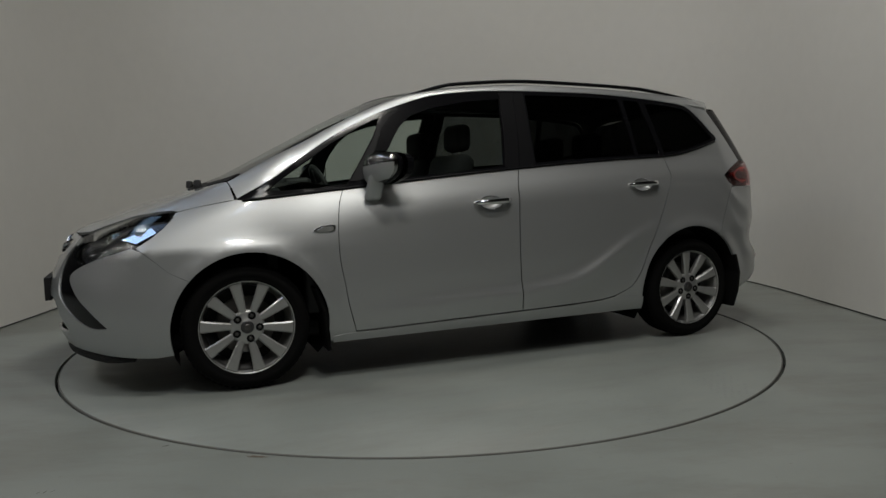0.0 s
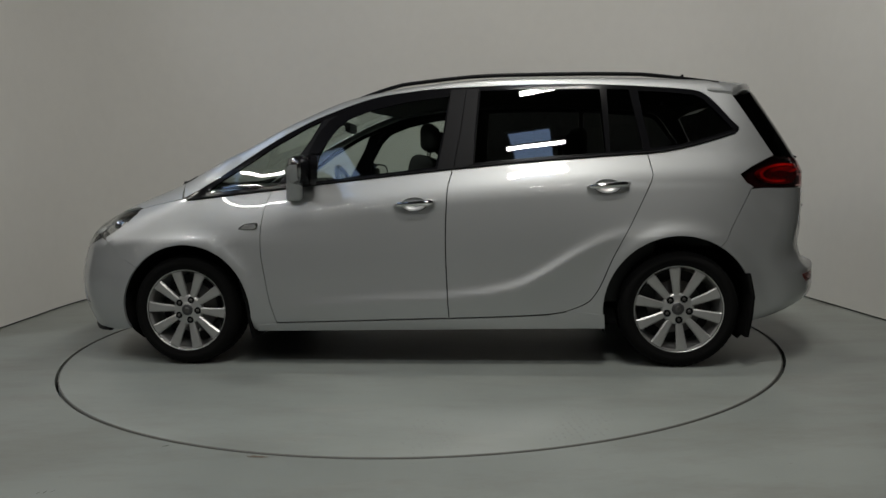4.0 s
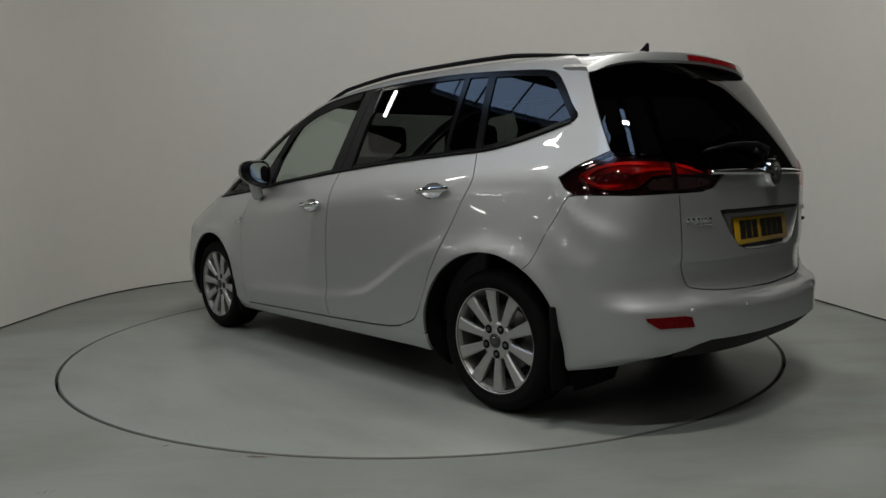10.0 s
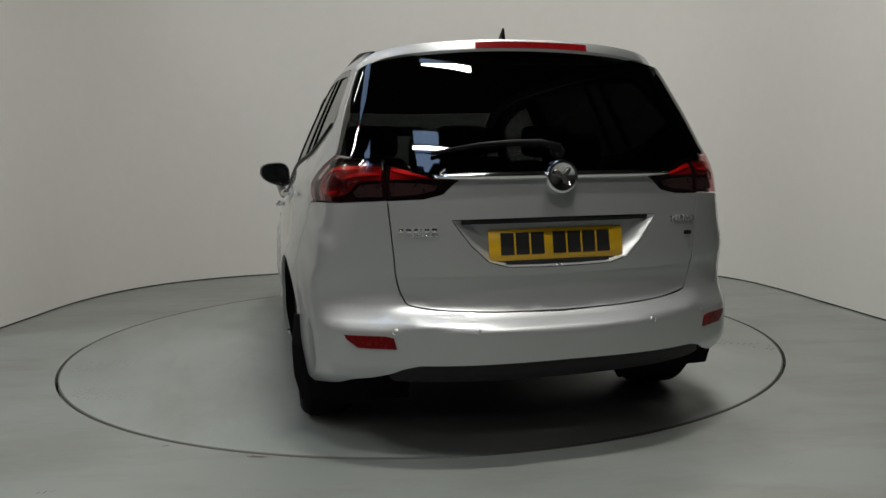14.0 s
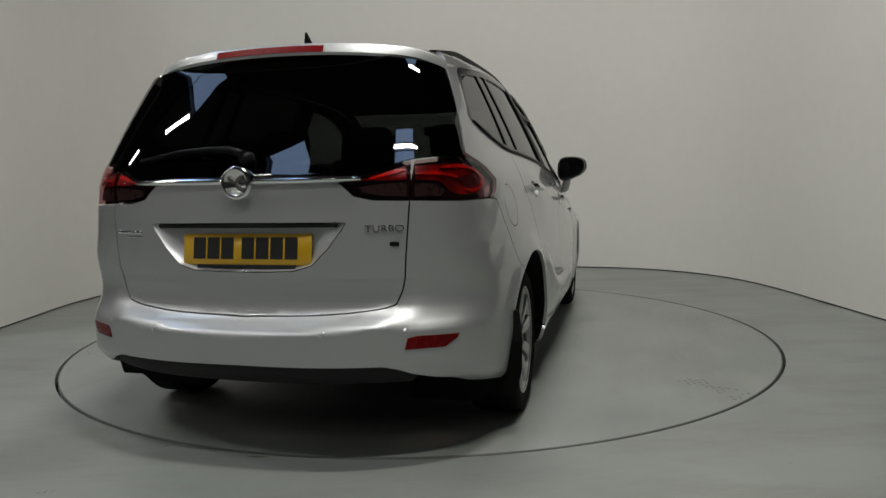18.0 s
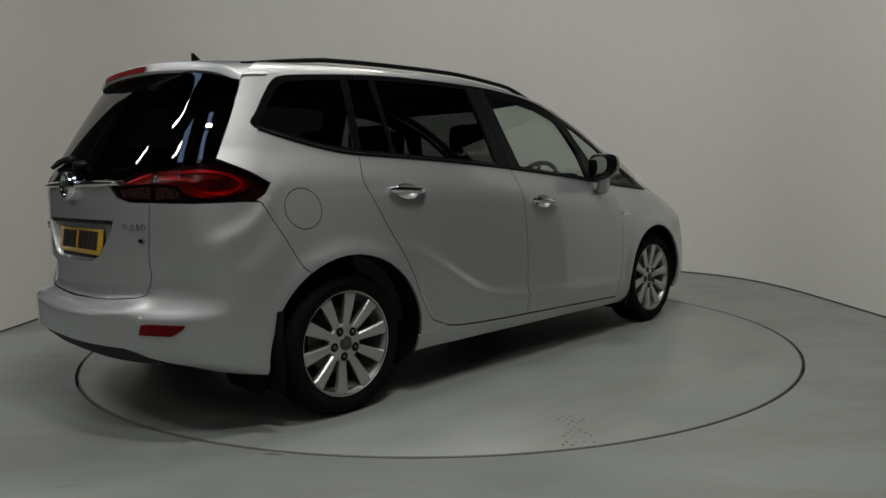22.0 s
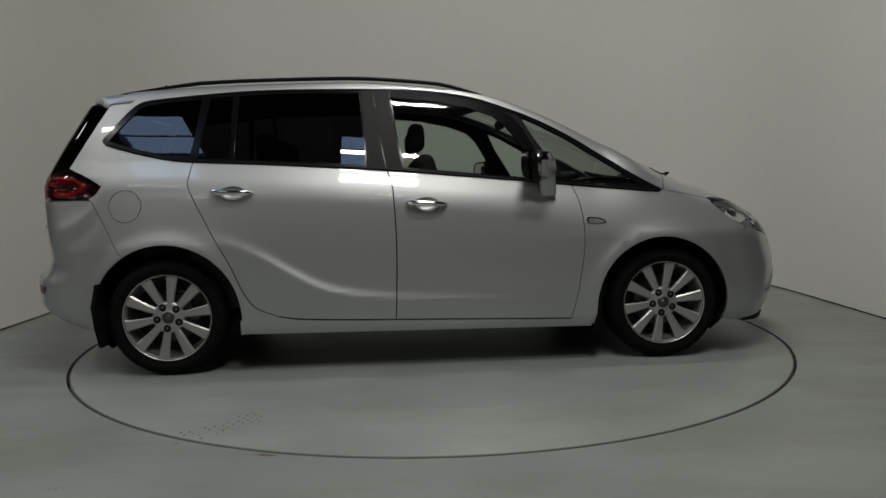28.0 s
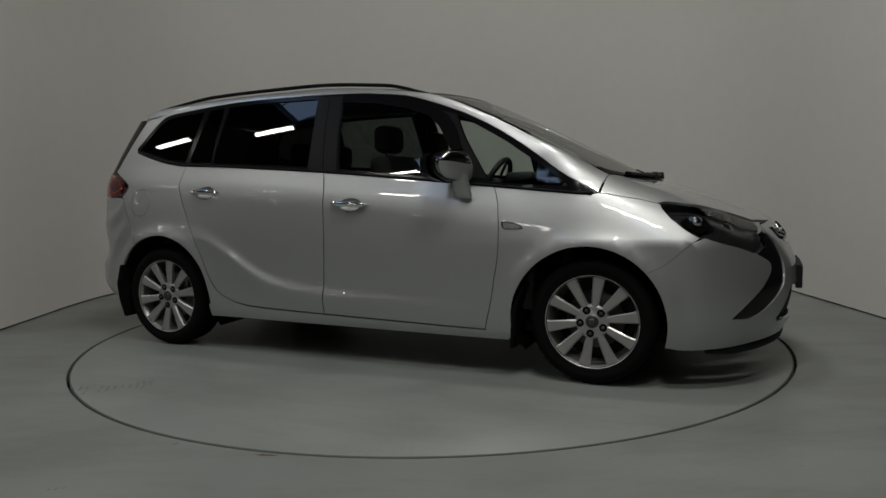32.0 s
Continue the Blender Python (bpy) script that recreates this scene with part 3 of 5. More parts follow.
    ys = sorted({-17.7, 6.7, *(s[1] for s in SKYLIGHTS), *(s[3] for s in SKYLIGHTS)})
    bm = bmesh.new()
    for x0, x1 in zip(xs, xs[1:]):
        for y0, y1 in zip(ys, ys[1:]):
            if any(s[0] <= x0 and x1 <= s[2] and s[1] <= y0 and y1 <= s[3] for s in SKYLIGHTS):
                continue
            bmesh.ops.create_cube(bm, size=1, matrix=Matrix.Translation(((x0 + x1) / 2, (y0 + y1) / 2, CEIL + 0.06)) @ Matrix.Diagonal((x1 - x0, y1 - y0, 0.12, 1)))
    tagged(part("ceiling", bm, simple("hall_ceiling_paint", (0.05, 0.05, 0.052), 0.8), None), "dark roof of the hall", "ceiling", kind="structure")
    bar = simple("skylight_bar", (0.10, 0.11, 0.12), 0.5)
    for x0, y0, x1, y1, watts in SKYLIGHTS:
        frame_ob = tagged(part("window", block((x1 - x0 + 0.1, 0.05, 0.10), ((x0 + x1) / 2, y0 - 0.025, CEIL - 0.02)), bar, None),
                          "bluish roof skylight with thin dark glazing bars", "skylight", kind="structure")
        part("frame_side", block((x1 - x0 + 0.1, 0.05, 0.10), ((x0 + x1) / 2, y1 + 0.025, CEIL - 0.02)), bar, frame_ob)
        for x in (x0 - 0.025, x1 + 0.025):
            part("frame_side", block((0.05, y1 - y0, 0.10), (x, (y0 + y1) / 2, CEIL - 0.02)), bar, frame_ob)
        k = max(2, round((y1 - y0) / 0.75))
        for i in range(1, k):
            y = y0 + (y1 - y0) * i / k
            part("glazing_bar", block((x1 - x0, 0.03, 0.05), ((x0 + x1) / 2, y, CEIL + 0.02)), bar, frame_ob)
        la = bpy.data.lights.new("skylight_daylight", "AREA")
        la.shape, la.size, la.size_y, la.energy, la.color = "RECTANGLE", x1 - x0, y1 - y0, watts, (0.42, 0.62, 1.0)
        lo = new("skylight_daylight", la)
        lo.location = ((x0 + x1) / 2, (y0 + y1) / 2, CEIL + 0.11)
    # lamps with wrap-round diffusers in the far bay of the hall
    glow, nodes, links, b = material("lit_lamp_diffuser")
    b.inputs["Emission Color"].default_value, b.inputs["Emission Strength"].default_value = (1.0, 0.97, 0.92, 1), 24.0
    for x, y in ((x + (0.6 if j % 2 else 0.0), y) for x in (-14.0, -19.0, -25.0) for j, y in enumerate((-14.0, -10.0, -6.0, -2.0, 2.5))):
        far = tagged(part("diffuser_lamp", block((0.10, 0.8, 0.03), (x, y, CEIL - 0.50), 0.005), simple("white_lamp_tray", (0.7, 0.7, 0.7), 0.5), None),
                     "white lamp with a wrap-round diffuser hung in the far bay", "ceiling lamp", group="diffuser lamps")
        part("diffuser", block((0.14, 0.76, 0.10), (x, y, CEIL - 0.567), 0.03), glow, far, "glowing diffuser")
        for dy in (-0.3, 0.3):
            part("hanger", pipe([(x, y + dy, CEIL - 0.49), (x, y + dy, CEIL + 0.03)], 0.006, 6), STEEL, far)
    housing = simple("white_lamp_housing", (0.7, 0.7, 0.7), 0.5)
    for x, y, length, watts, turn in STRIPS:
        z = CEIL - 0.5
        lamp = tagged(part("strip_lamp", block((length + 0.06, 0.17, 0.05), (0, 0, 0.045), 0.01), housing, None),
                      "white fluorescent strip lamp hung under the roof, one of the set added as fill", "ceiling lamp", group="strip lamps")
        lamp.matrix_basis = pose(x, y, z, 0, 0, turn)
        for dx in (-length * 0.35, length * 0.35):
            part("hanger", pipe([(dx, 0, 0.06), (dx, 0, CEIL + 0.03 - z)], 0.006, 6), STEEL, lamp)
        la = bpy.data.lights.new("strip_tube", "AREA")
        la.shape, la.size, la.size_y, la.energy, la.color = "RECTANGLE", length, 0.14, watts, (1.0, 0.966, 0.890)
        lo = new("strip_tube", la)
        lo.matrix_basis = pose(x, y, z, 0, 0, turn)


def build_turntable():
    base = new("turntable")
    tagged(base, "round grey painted turntable set flush in the floor", "turntable")
    part("disc", lathe([(0.001, 0.0), (0.8, 0.0), (1.6, 0.0), (2.216, 0.0), (2.220, -0.003), (2.220, -0.05)], 160, "z"), DISC, base)
    part("edge_ring", lathe([(2.213, -0.001), (2.2145, 0.001), (2.218, 0.001), (2.2205, -0.003), (2.2206, -0.014)], 160, "z"), simple("worn_edge_steel", (0.13, 0.13, 0.12), 0.7), base, "worn edge of the turntable")
    rng = random.Random(4)
    dark, pale = simple("tyre_dust", (0.115, 0.115, 0.105), 0.8), simple("pale_dust", (0.28, 0.29, 0.28), 0.8)
    # rows of tread marks left by earlier cars: middle, heading, rows, length, material
    for cx, cy, turn, rows, length, mat in ((-1.02, -1.80, 222, 4, 0.40, dark), (-0.92, 1.83, 75, 6, 0.42, pale), (-0.30, 1.98, 85, 6, 0.34, pale), (0.75, -1.95, 262, 5, 0.36, pale)):
        bm = bmesh.new()
        u = Vector((math.cos(radians(turn)), math.sin(radians(turn)), 0))
        v = Vector((-u.y, u.x, 0))
        for r in range(rows):
            k = 0
            while k * 0.034 < length:
                if rng.random() < 0.8:
                    p = Vector((cx, cy, 0.0012)) + u * (k * 0.034 - length / 2 + rng.uniform(-0.004, 0.004)) + v * ((r - rows / 2) * 0.036 + (0.008 if k % 2 else -0.008))
                    if p.length < 2.19:
                        w, l = rng.uniform(0.006, 0.011), rng.uniform(0.010, 0.017)
                        d = (u + v * rng.uniform(0.4, 0.9)).normalized()
                        e = Vector((-d.y, d.x, 0))
                        bm.faces.new([bm.verts.new(p + d * a * l + e * b * w) for a, b in ((-0.5, -0.5), (0.5, -0.4), (0.5, 0.5), (-0.5, 0.4))])
                k += 1
        tagged(part("tread_print", bm, mat, base, "faint rows of tyre tread dust"), kind="stuff")
    return base


# ---- the car ----
SEAM = [(1.43, 0.705), (1.2, 0.69), (0.9, 0.655), (0.6, 0.61), (0.34, 0.567), (0.0, 0.565), (-0.8, 0.565), (-1.3, 0.555), (-1.55, 0.545)]
HEADER = [(0.34, 0.567), (0.38, 0.52), (0.46, 0.30), (0.50, 0.0)]
COWL = [(1.43, 0.705), (1.50, 0.60), (1.57, 0.35), (1.60, 0.0)]
BONNET_SEAM = [(1.688, 0.904), (1.608, 0.924), (1.501, 0.944), (1.406, 0.961)]
DOOR_F = [(0.861, 0.996), (0.889, 0.920), (0.906, 0.812), (0.910, 0.719), (0.905, 0.625), (0.890, 0.531), (0.870, 0.404), (0.844, 0.299), (0.833, 0.258)]
DOOR_B = [(-0.176, 1.100), (-0.150, 1.005), (-0.143, 0.913), (-0.137, 0.789), (-0.135, 0.696), (-0.136, 0.571), (-0.140, 0.444), (-0.147, 0.284)]
DOOR_R = [(-1.225, 1.161), (-1.243, 1.075), (-1.243, 1.028), (-1.201, 0.936), (-1.123, 0.782), (-1.029, 0.611), (-0.967, 0.470), (-0.919, 0.392), (-0.872, 0.355), (-0.777, 0.319), (-0.683, 0.303)]
DLO_TOP = [(1.395, 0.967), (1.218, 1.062), (1.053, 1.173), (0.888, 1.279), (0.725, 1.366), (0.562, 1.436), (0.304, 1.520), (0.079, 1.552), (-0.146, 1.566), (-0.564, 1.568),
           (-0.886, 1.562), (-1.113, 1.548), (-1.372, 1.525), (-1.502, 1.508), (-1.561, 1.483), (-1.617, 1.425), (-1.684, 1.337), (-1.722, 1.292), (-1.712, 1.266)]
GLASS_EDGE = [(-1.655, 1.530), (-1.710, 1.475), (-1.760, 1.384), (-1.815, 1.283), (-1.866, 1.192), (-1.897, 1.137)]
LAMP_TOP = [(-1.897, 1.137), (-1.850, 1.116), (-1.77, 1.079), (-1.705, 1.038)]
LAMP_LOW = [(-1.705, 1.038), (-1.735, 0.995), (-1.775, 0.970)]
NOSE_SEAM = [(1.731, 0.620), (1.755, 0.642), (1.779, 0.664), (1.803, 0.686), (1.827, 0.706), (1.851, 0.726), (1.875, 0.744)]
TAIL_SEAM = [(-1.755, 0.960), (-1.738, 0.925), (-1.718, 0.888), (-1.698, 0.853), (-1.677, 0.815), (-1.656, 0.773), (-1.635, 0.731), (-1.615, 0.689)]


def belt_run(a, b, n=10):
    return [(x, float(BELT(x)) + (0.0 if x > -1.24 else 0.085 * ((-x - 1.24) / 0.47) ** 1.6)) for x in np.linspace(a, b, n)]


def ring_points(cx, cz, rx, rz, n=20):
    return [(cx + rx * math.cos(k * math.tau / n), cz + rz * math.sin(k * math.tau / n)) for k in range(n)]


def dish(name, cx, cz, rx, rz, depth, material, parent, s):
    """The bowl behind a door handle."""
    verts, faces, n = [], [], 20
    steps = [(1.0, 0.0), (0.9, 0.55), (0.7, 0.9), (0.4, 1.0), (0.05, 1.0)]
    for k, d in steps:
        p = side(*ring_points(cx, cz, rx * k, rz * k, n))
        p[:, 1] -= d * depth
        verts += [(x, y * s, z) for x, y, z in p]
    for r in range(len(steps) - 1):
        for k in range(n):
            a, b = r * n + k, r * n + (k + 1) % n
            q = (a, b, b + n, a + n)
            faces.append(q if s > 0 else q[::-1])
    return part(name, mesh_from(name, verts, faces), material, parent, "silver bowl behind the handle")


def build_body(car):
    L = np.vstack
    # front wings
    wing = L([side(*bend(DOOR_F)), side((0.84, 0.235), (0.955, 0.215)), side(*arc(ARCH_F, 195, 42)), side(*NOSE_SEAM),
              side((1.810, 0.783), (1.744, 0.834), (1.700, 0.880)), side(*bend(BONNET_SEAM)), side(*belt_run(1.36, 0.87, 8))])
    panel("front_wing", ROUND, wing, PAINT, car, "silver front wing with round wheel arch", gap=0.0007)
    # doors
    fd = L([side(*bend(DOOR_F)), side(*[(x, 0.258 + (0.84 - x) * 0.027) for x in np.linspace(0.80, -0.12, 8)]), side(*bend(DOOR_B))[::-1], side(*belt_run(-0.17, 0.855, 9))])
    rd = L([side(*bend(DOOR_B)), side((-0.366, 0.290), (-0.55, 0.296)), side(*bend(DOOR_R))[::-1], side(*belt_run(-1.22, -0.18, 9))])
    hand_f, hand_r = (0.035, 0.910, 0.068, 0.036), (-1.005, 0.988, 0.068, 0.036)
    doors = {}
    for name, line, h in (("front_door", fd, hand_f), ("rear_door", rd, hand_r)):
        doors[name] = panel(name, ROUND, line, PAINT, car, step=0.022, gap=0.0032, label="silver " + name.replace("_", " "), holes=[side(*ring_points(*h))])
        for s, door in zip((1, -1), doors[name]):
            dish("handle_bowl", *h, 0.030, PAINT, door, s)
            p = side(*[(h[0] + dx, h[1] + 0.006 + dx * -0.05) for dx in np.linspace(0.108, -0.112, 9)])
            lift = [0.006, 0.022, 0.030, 0.033, 0.034, 0.033, 0.031, 0.026, 0.010]
            pts = [(a, (b + q) * s, c) for (a, b, c), q in zip(p, lift)]
            part("handle_bar", pipe(pts, [0.008, 0.014, 0.016, 0.016, 0.016, 0.016, 0.017, 0.018, 0.014], 10, 0.95), CHROME, door, "chrome door handle")
    # rear quarters with roof sides and screen pillars
    quarter = L([side(*bend(DLO_TOP)[::-1]), top(*SEAM), side(*GLASS_EDGE), side(*LAMP_TOP[1:]), side(*LAMP_LOW[1:]), side(*TAIL_SEAM),
                 side(*arc(ARCH_R, 122, -4, 36)), side((-0.975, 0.300), (-0.88, 0.31), (-0.80, 0.315)), side(*bend(DOOR_R[:-1]))[::-1], side(*belt_run(-1.24, -1.70, 8))])
    flap = (-1.575, 0.929, 0.086, 0.086)
    panel("rear_quarter", ROUND, quarter, PAINT, car, "silver rear quarter with roof side and screen pillar", sides=(1,), gap=0.0016, step=0.026)
    v, f, n = panel_data(ROUND, quarter, gap=0.0016, step=0.026, holes=[side(*ring_points(*flap, 28))])
    rq = part("rear_quarter", mesh_from("rear_quarter", v * (1, -1, 1), [t[::-1] for t in f], n * (1, -1, 1)), PAINT, car, "silver rear quarter with round fuel flap")
    v, f, n = panel_data(ROUND, side(*ring_points(*flap, 28)), gap=0.002)
    part("fuel_flap", mesh_from("fuel_flap", v * (1, -1, 1), [t[::-1] for t in f], n * (1, -1, 1)), PAINT, rq, "round silver fuel flap")
    # sills
    sill = L([side((0.955, 0.205), (0.955, 0.245), (0.84, 0.2560)), side(*[(x, 0.2560 + (0.84 - x) * 0.027) for x in np.linspace(0.8, -0.12, 8)]),
              side((-0.366, 0.2880), (-0.55, 0.2940), (-0.683, 0.3020), (-0.80, 0.322), (-0.985, 0.306), (-0.992, 0.222)), side(*[(x, 0.222 - (x + 0.99) * 0.009) for x in np.linspace(-0.9, 0.9, 12)])])
    panel("sill", ROUND, sill, PAINT, car, "silver sill under the doors", lift=0.003, gap=0.003)
    # roof, windscreen, bonnet
    header = top(*bend(HEADER))
    panel("roof", OVER, both(L([header[::-1], top(*SEAM[4:])[1:], top((-1.57, 0.3), (-1.58, 0.0))])), PAINT, car, "silver roof", sides=(1,), step=0.06)
    wind = both(L([top(*bend(COWL))[::-1], top(*bend(SEAM[:5]))[1:], header[1:]]))
    panel("windscreen", OVER, wind, CLEAR, car, "clear windscreen", sides=(1,), step=0.06, lift=-0.004, depth=0.006)
    bon = both(L([top((2.215, 0.0), (2.20, 0.15), (2.165, 0.28), (2.105, 0.40)), top((2.040, 0.455), (1.928, 0.582), (1.819, 0.687), (1.700, 0.752)), side(*bend(BONNET_SEAM))[1:], top(*bend(COWL))]))
    panel("bonnet", OVER, bon, PAINT, car, "silver bonnet", sides=(1,), step=0.05)
    cowl = [(x - 0.0, y) for x, y in bend(COWL)]
    panel("cowl", OVER, both(L([top(*[(x + 0.0, y) for x, y in cowl])[::-1], top(*[(x - 0.07, y * 0.98) for x, y in cowl])])), PLASTIC, car, "black plastic cowl below the windscreen", sides=(1,), lift=0.004)
    # nose
    boom = [(2.115, 0.415, 0.750), (2.150, 0.395, 0.690), (2.205, 0.400, 0.620), (2.225, 0.430, 0.550), (2.215, 0.480, 0.476), (2.161, 0.582, 0.401), (2.107, 0.661, 0.362), (2.066, 0.713, 0.350), (2.000, 0.780, 0.358)]
    boom_in = [(2.000, 0.780, 0.358), (2.023, 0.762, 0.380), (2.074, 0.711, 0.432), (2.125, 0.640, 0.492), (2.152, 0.560, 0.560), (2.147, 0.543, 0.609), (2.093, 0.607, 0.652)]
    lamp_low = [(2.093, 0.607, 0.652), (2.008, 0.708, 0.693), (1.941, 0.772, 0.717), (1.875, 0.814, 0.744)]
    lamp_back = [(1.875, 0.814, 0.744), (1.810, 0.831, 0.783), (1.744, 0.821, 0.834), (1.694, 0.770, 0.893)]
    lamp_top = [(1.694, 0.770, 0.893), (1.819, 0.690, 0.893), (1.928, 0.585, 0.867), (2.040, 0.457, 0.813), (2.105, 0.405, 0.778)]
    lower = [(0.505, 0.325), (0.44, 0.40), (0.40, 0.455), (0.36, 0.475), (0.0, 0.48)]
    grille = [(0.0, 0.665), (0.20, 0.675), (0.33, 0.715), (0.36, 0.765), (0.0, 0.775)]
    low_loop = both(L([front(*lower[::-1]), front((0.48, 0.305), (0.0, 0.285))]))
    gr_loop = both(front(*grille))
    bump = both(L([front((0.0, 0.800), (0.2, 0.80)), NOSE.solid(NOSE.flat(np.array([(2.12, 0.39, 0.785)]))), np.array(bend(boom, 3)), np.array(bend(boom_in, 3))[1:], np.array(lamp_low)[1:],
                   side(*NOSE_SEAM[-2::-1]), side(*arc(ARCH_F, 42, -16)), side((1.80, 0.205), (1.92, 0.208)), front((0.62, 0.216), (0.3, 0.222), (0.0, 0.224))]))
    panel("front_bumper", NOSE, bump, PAINT, car, "silver front bumper", sides=(1,), gap=0.0007, holes=[low_loop, gr_loop])
    panel("lower_grille", NOSE, low_loop, PLASTIC, car, "black lower grille", sides=(1,), lift=-0.03, gap=-0.01)
    panel("grille", NOSE, gr_loop, GLOSS_BLACK, car, "black front grille", sides=(1,), lift=-0.025, gap=-0.01)
    for z, lift in ((0.700, -0.004), (0.742, 0.002)):
        p = front(*[(y, z + 0.10 * y * y) for y in np.linspace(-0.27, 0.27, 15)])
        part("grille_bar", pipe([(x + lift, y, zz) for x, y, zz in p], 0.008, 8, 1.3), CHROME if lift > 0 else GLOSS_BLACK, car, "chrome grille bar" if lift > 0 else "black grille bar")
    p = front((0.0, 0.742))
    n = Vector(normals(p)[0])
    bm = lathe([(0.001, 0.012), (0.038, 0.011), (0.048, 0.006), (0.051, -0.01)], 28, "z")
    bmesh.ops.transform(bm, matrix=Matrix.Translation(p[0]) @ n.to_track_quat("Z", "Y").to_matrix().to_4x4(), verts=bm.verts)
    part("emblem", bm, CHROME, car, "round chrome emblem without detail")
    nose_x = float(front((0.0, 0.505))[0][0])
    white = simple("white_reflective_plate", (0.6, 0.6, 0.58), 0.35)
    carrier = None
    for half, h, w0, w1, mat in ((0.268, 0.060, -0.020, 0.010, PLASTIC), (0.255, 0.051, 0.0095, 0.0125, white)):
        bm = bmesh.new()
        ring = [[bm.verts.new((nose_x - 0.05 * y * y + w, y, 0.505 + z)) for w, z in ((w0, -h), (w1, -h), (w1, h), (w0, h))] for y in np.linspace(-half, half, 9)]
        for a, b in zip(ring, ring[1:]):
            for k in range(4):
                bm.faces.new((a[k], b[k], b[(k + 1) % 4], a[(k + 1) % 4]))
        bm.faces.new(ring[0])
        bm.faces.new(ring[-1])
        if carrier is None:
            carrier = part("plate_carrier", bm, mat, car, "black plate carrier on the front bumper")
        else:
            part("front_plate", bm, mat, carrier, "white front number plate")
    q = NOSE.solid(np.array([(a * 1.1, 0.205) for a in np.linspace(-0.72, 0.72, 33)]))
    nn = normals(q)
    lip = [(x - 0.030 * a, y - 0.030 * b, 0.194) for (x, y, z), (a, b, c) in zip(q, nn)]
    part("front_lip", pipe(lip, [0.012 + 0.020 * min(1, k / 3, (32 - k) / 3) for k in range(33)], 10, 0.9), PLASTIC, car, "black plastic lip under the front bumper")
    # head lamps and the dark sweep below them
    head = L([np.array(lamp_top), np.array([(2.115, 0.415, 0.745), (2.125, 0.48, 0.70)]), np.array(lamp_low), np.array(lamp_back)[1:]])
    tub = panel("headlamp", NOSE, head, LAMP_INSIDE, car, "clear headlamp with dark inside", lift=-0.045, gap=-0.002, depth=0.0)
    panel("lamp_lens", NOSE, head, LENS, tub, "clear lens", lift=0.0, gap=0.002, depth=0.02)
    panel("lamp_sweep", NOSE, L([np.array(bend(boom, 3)), np.array(bend(boom_in, 3))[1:], np.array([(2.125, 0.48, 0.695)])]), SWEEP_BLACK, car, "black sweep below the headlamp", lift=-0.006, gap=0.0015)
    for s, t in zip((1, -1), tub):
        for c, r in (((1.995, 0.60, 0.765), 0.048), ((1.865, 0.735, 0.815), 0.036)):
            n = np.array([0.80, 0.55, 0.25]) / np.linalg.norm([0.80, 0.55, 0.25])
            bm = lathe([(0.001, 0.030), (r * 0.6, 0.026), (r * 0.85, 0.012), (r * 0.9, 0.0), (r, 0.006), (r * 1.05, 0.0), (r * 1.02, -0.03)], 24, "z")
            q = Vector(n).to_track_quat("Z", "Y").to_matrix().to_4x4()
            bmesh.ops.transform(bm, matrix=Matrix.Translation(Vector(c) - Vector(n) * 0.02) @ q, verts=bm.verts)
            part("lamp_projector", bm if s > 0 else mirrored(bm), CHROME, t, "chrome-ringed projector")
        bm = bmesh.new()
        q = NOSE.solid(NOSE.flat(np.array([(1.90, 0.70, 0.86), (1.80, 0.76, 0.855), (1.77, 0.79, 0.83), (1.86, 0.79, 0.78), (1.93, 0.72, 0.80)])))
        nn = normals(q)
        bm.faces.new([bm.verts.new(a - b * 0.030) for a, b in zip(q, nn)])
        part("lamp_reflector", bm if s > 0 else mirrored(bm), CHROME, t, "bright turn lamp reflector")
    # tail: hatch, rear glass, bumper
    recess = both(rear((0.0, 0.720), (0.09, 0.720), (0.20, 0.724), (0.268, 0.744), (0.328, 0.803), (0.394, 0.892), (0.0, 0.894)))
    hatch_low = [(0.613, 0.968), (0.606, 0.887), (0.597, 0.781), (0.589, 0.696), (0.567, 0.622), (0.523, 0.587), (0.309, 0.566), (0.0, 0.558)]
    hatch = both(L([rear((0.0, 1.040), (0.36, 1.040), (0.385, 1.025), (0.425, 0.987), (0.49, 0.972)), rear(*bend(hatch_low))]))
    gate = panel("tailgate", TAIL, hatch, PAINT, car, "silver tailgate", sides=(1,), gap=0.003, step=0.020, holes=[recess])[0]
    # hollow for the plate: sloping sides down to a flat back, steep under the upper lip
    flat_loop = np.vstack([np.linspace(a, b, 7)[:-1] for a, b in zip(recess, np.roll(recess, -1, axis=0))])
    bm = bmesh.new()
    rings = []
    for k, q in ((0.0, 0.0), (0.06, 0.18), (0.5, 0.62), (0.92, 0.97), (1.0, 1.0)):
        ring = []
        for x, y, z in rear(*[(y, z) for x, y, z in flat_loop]):
            high = max(0.0, (z - 0.85) / 0.05)
            ring.append(bm.verts.new((x * (1 - q) + -2.150 * q, y * (1 - 0.20 * k), z - (z - 0.80) * 0.22 * k * (1 - min(1, high) * 0.8))))
        rings.append(ring)
    for r0, r1 in zip(rings, rings[1:]):
        for k in range(len(r0)):
            bm.faces.new((r0[k], r0[(k + 1) % len(r0)], r1[(k + 1) % len(r0)], r1[k])).smooth = True
    bm.faces.new(rings[-1])
    bmesh.ops.recalc_face_normals(bm, faces=bm.faces)
    part("plate_recess", bm, PAINT, gate, "silver hollow for the number plate")
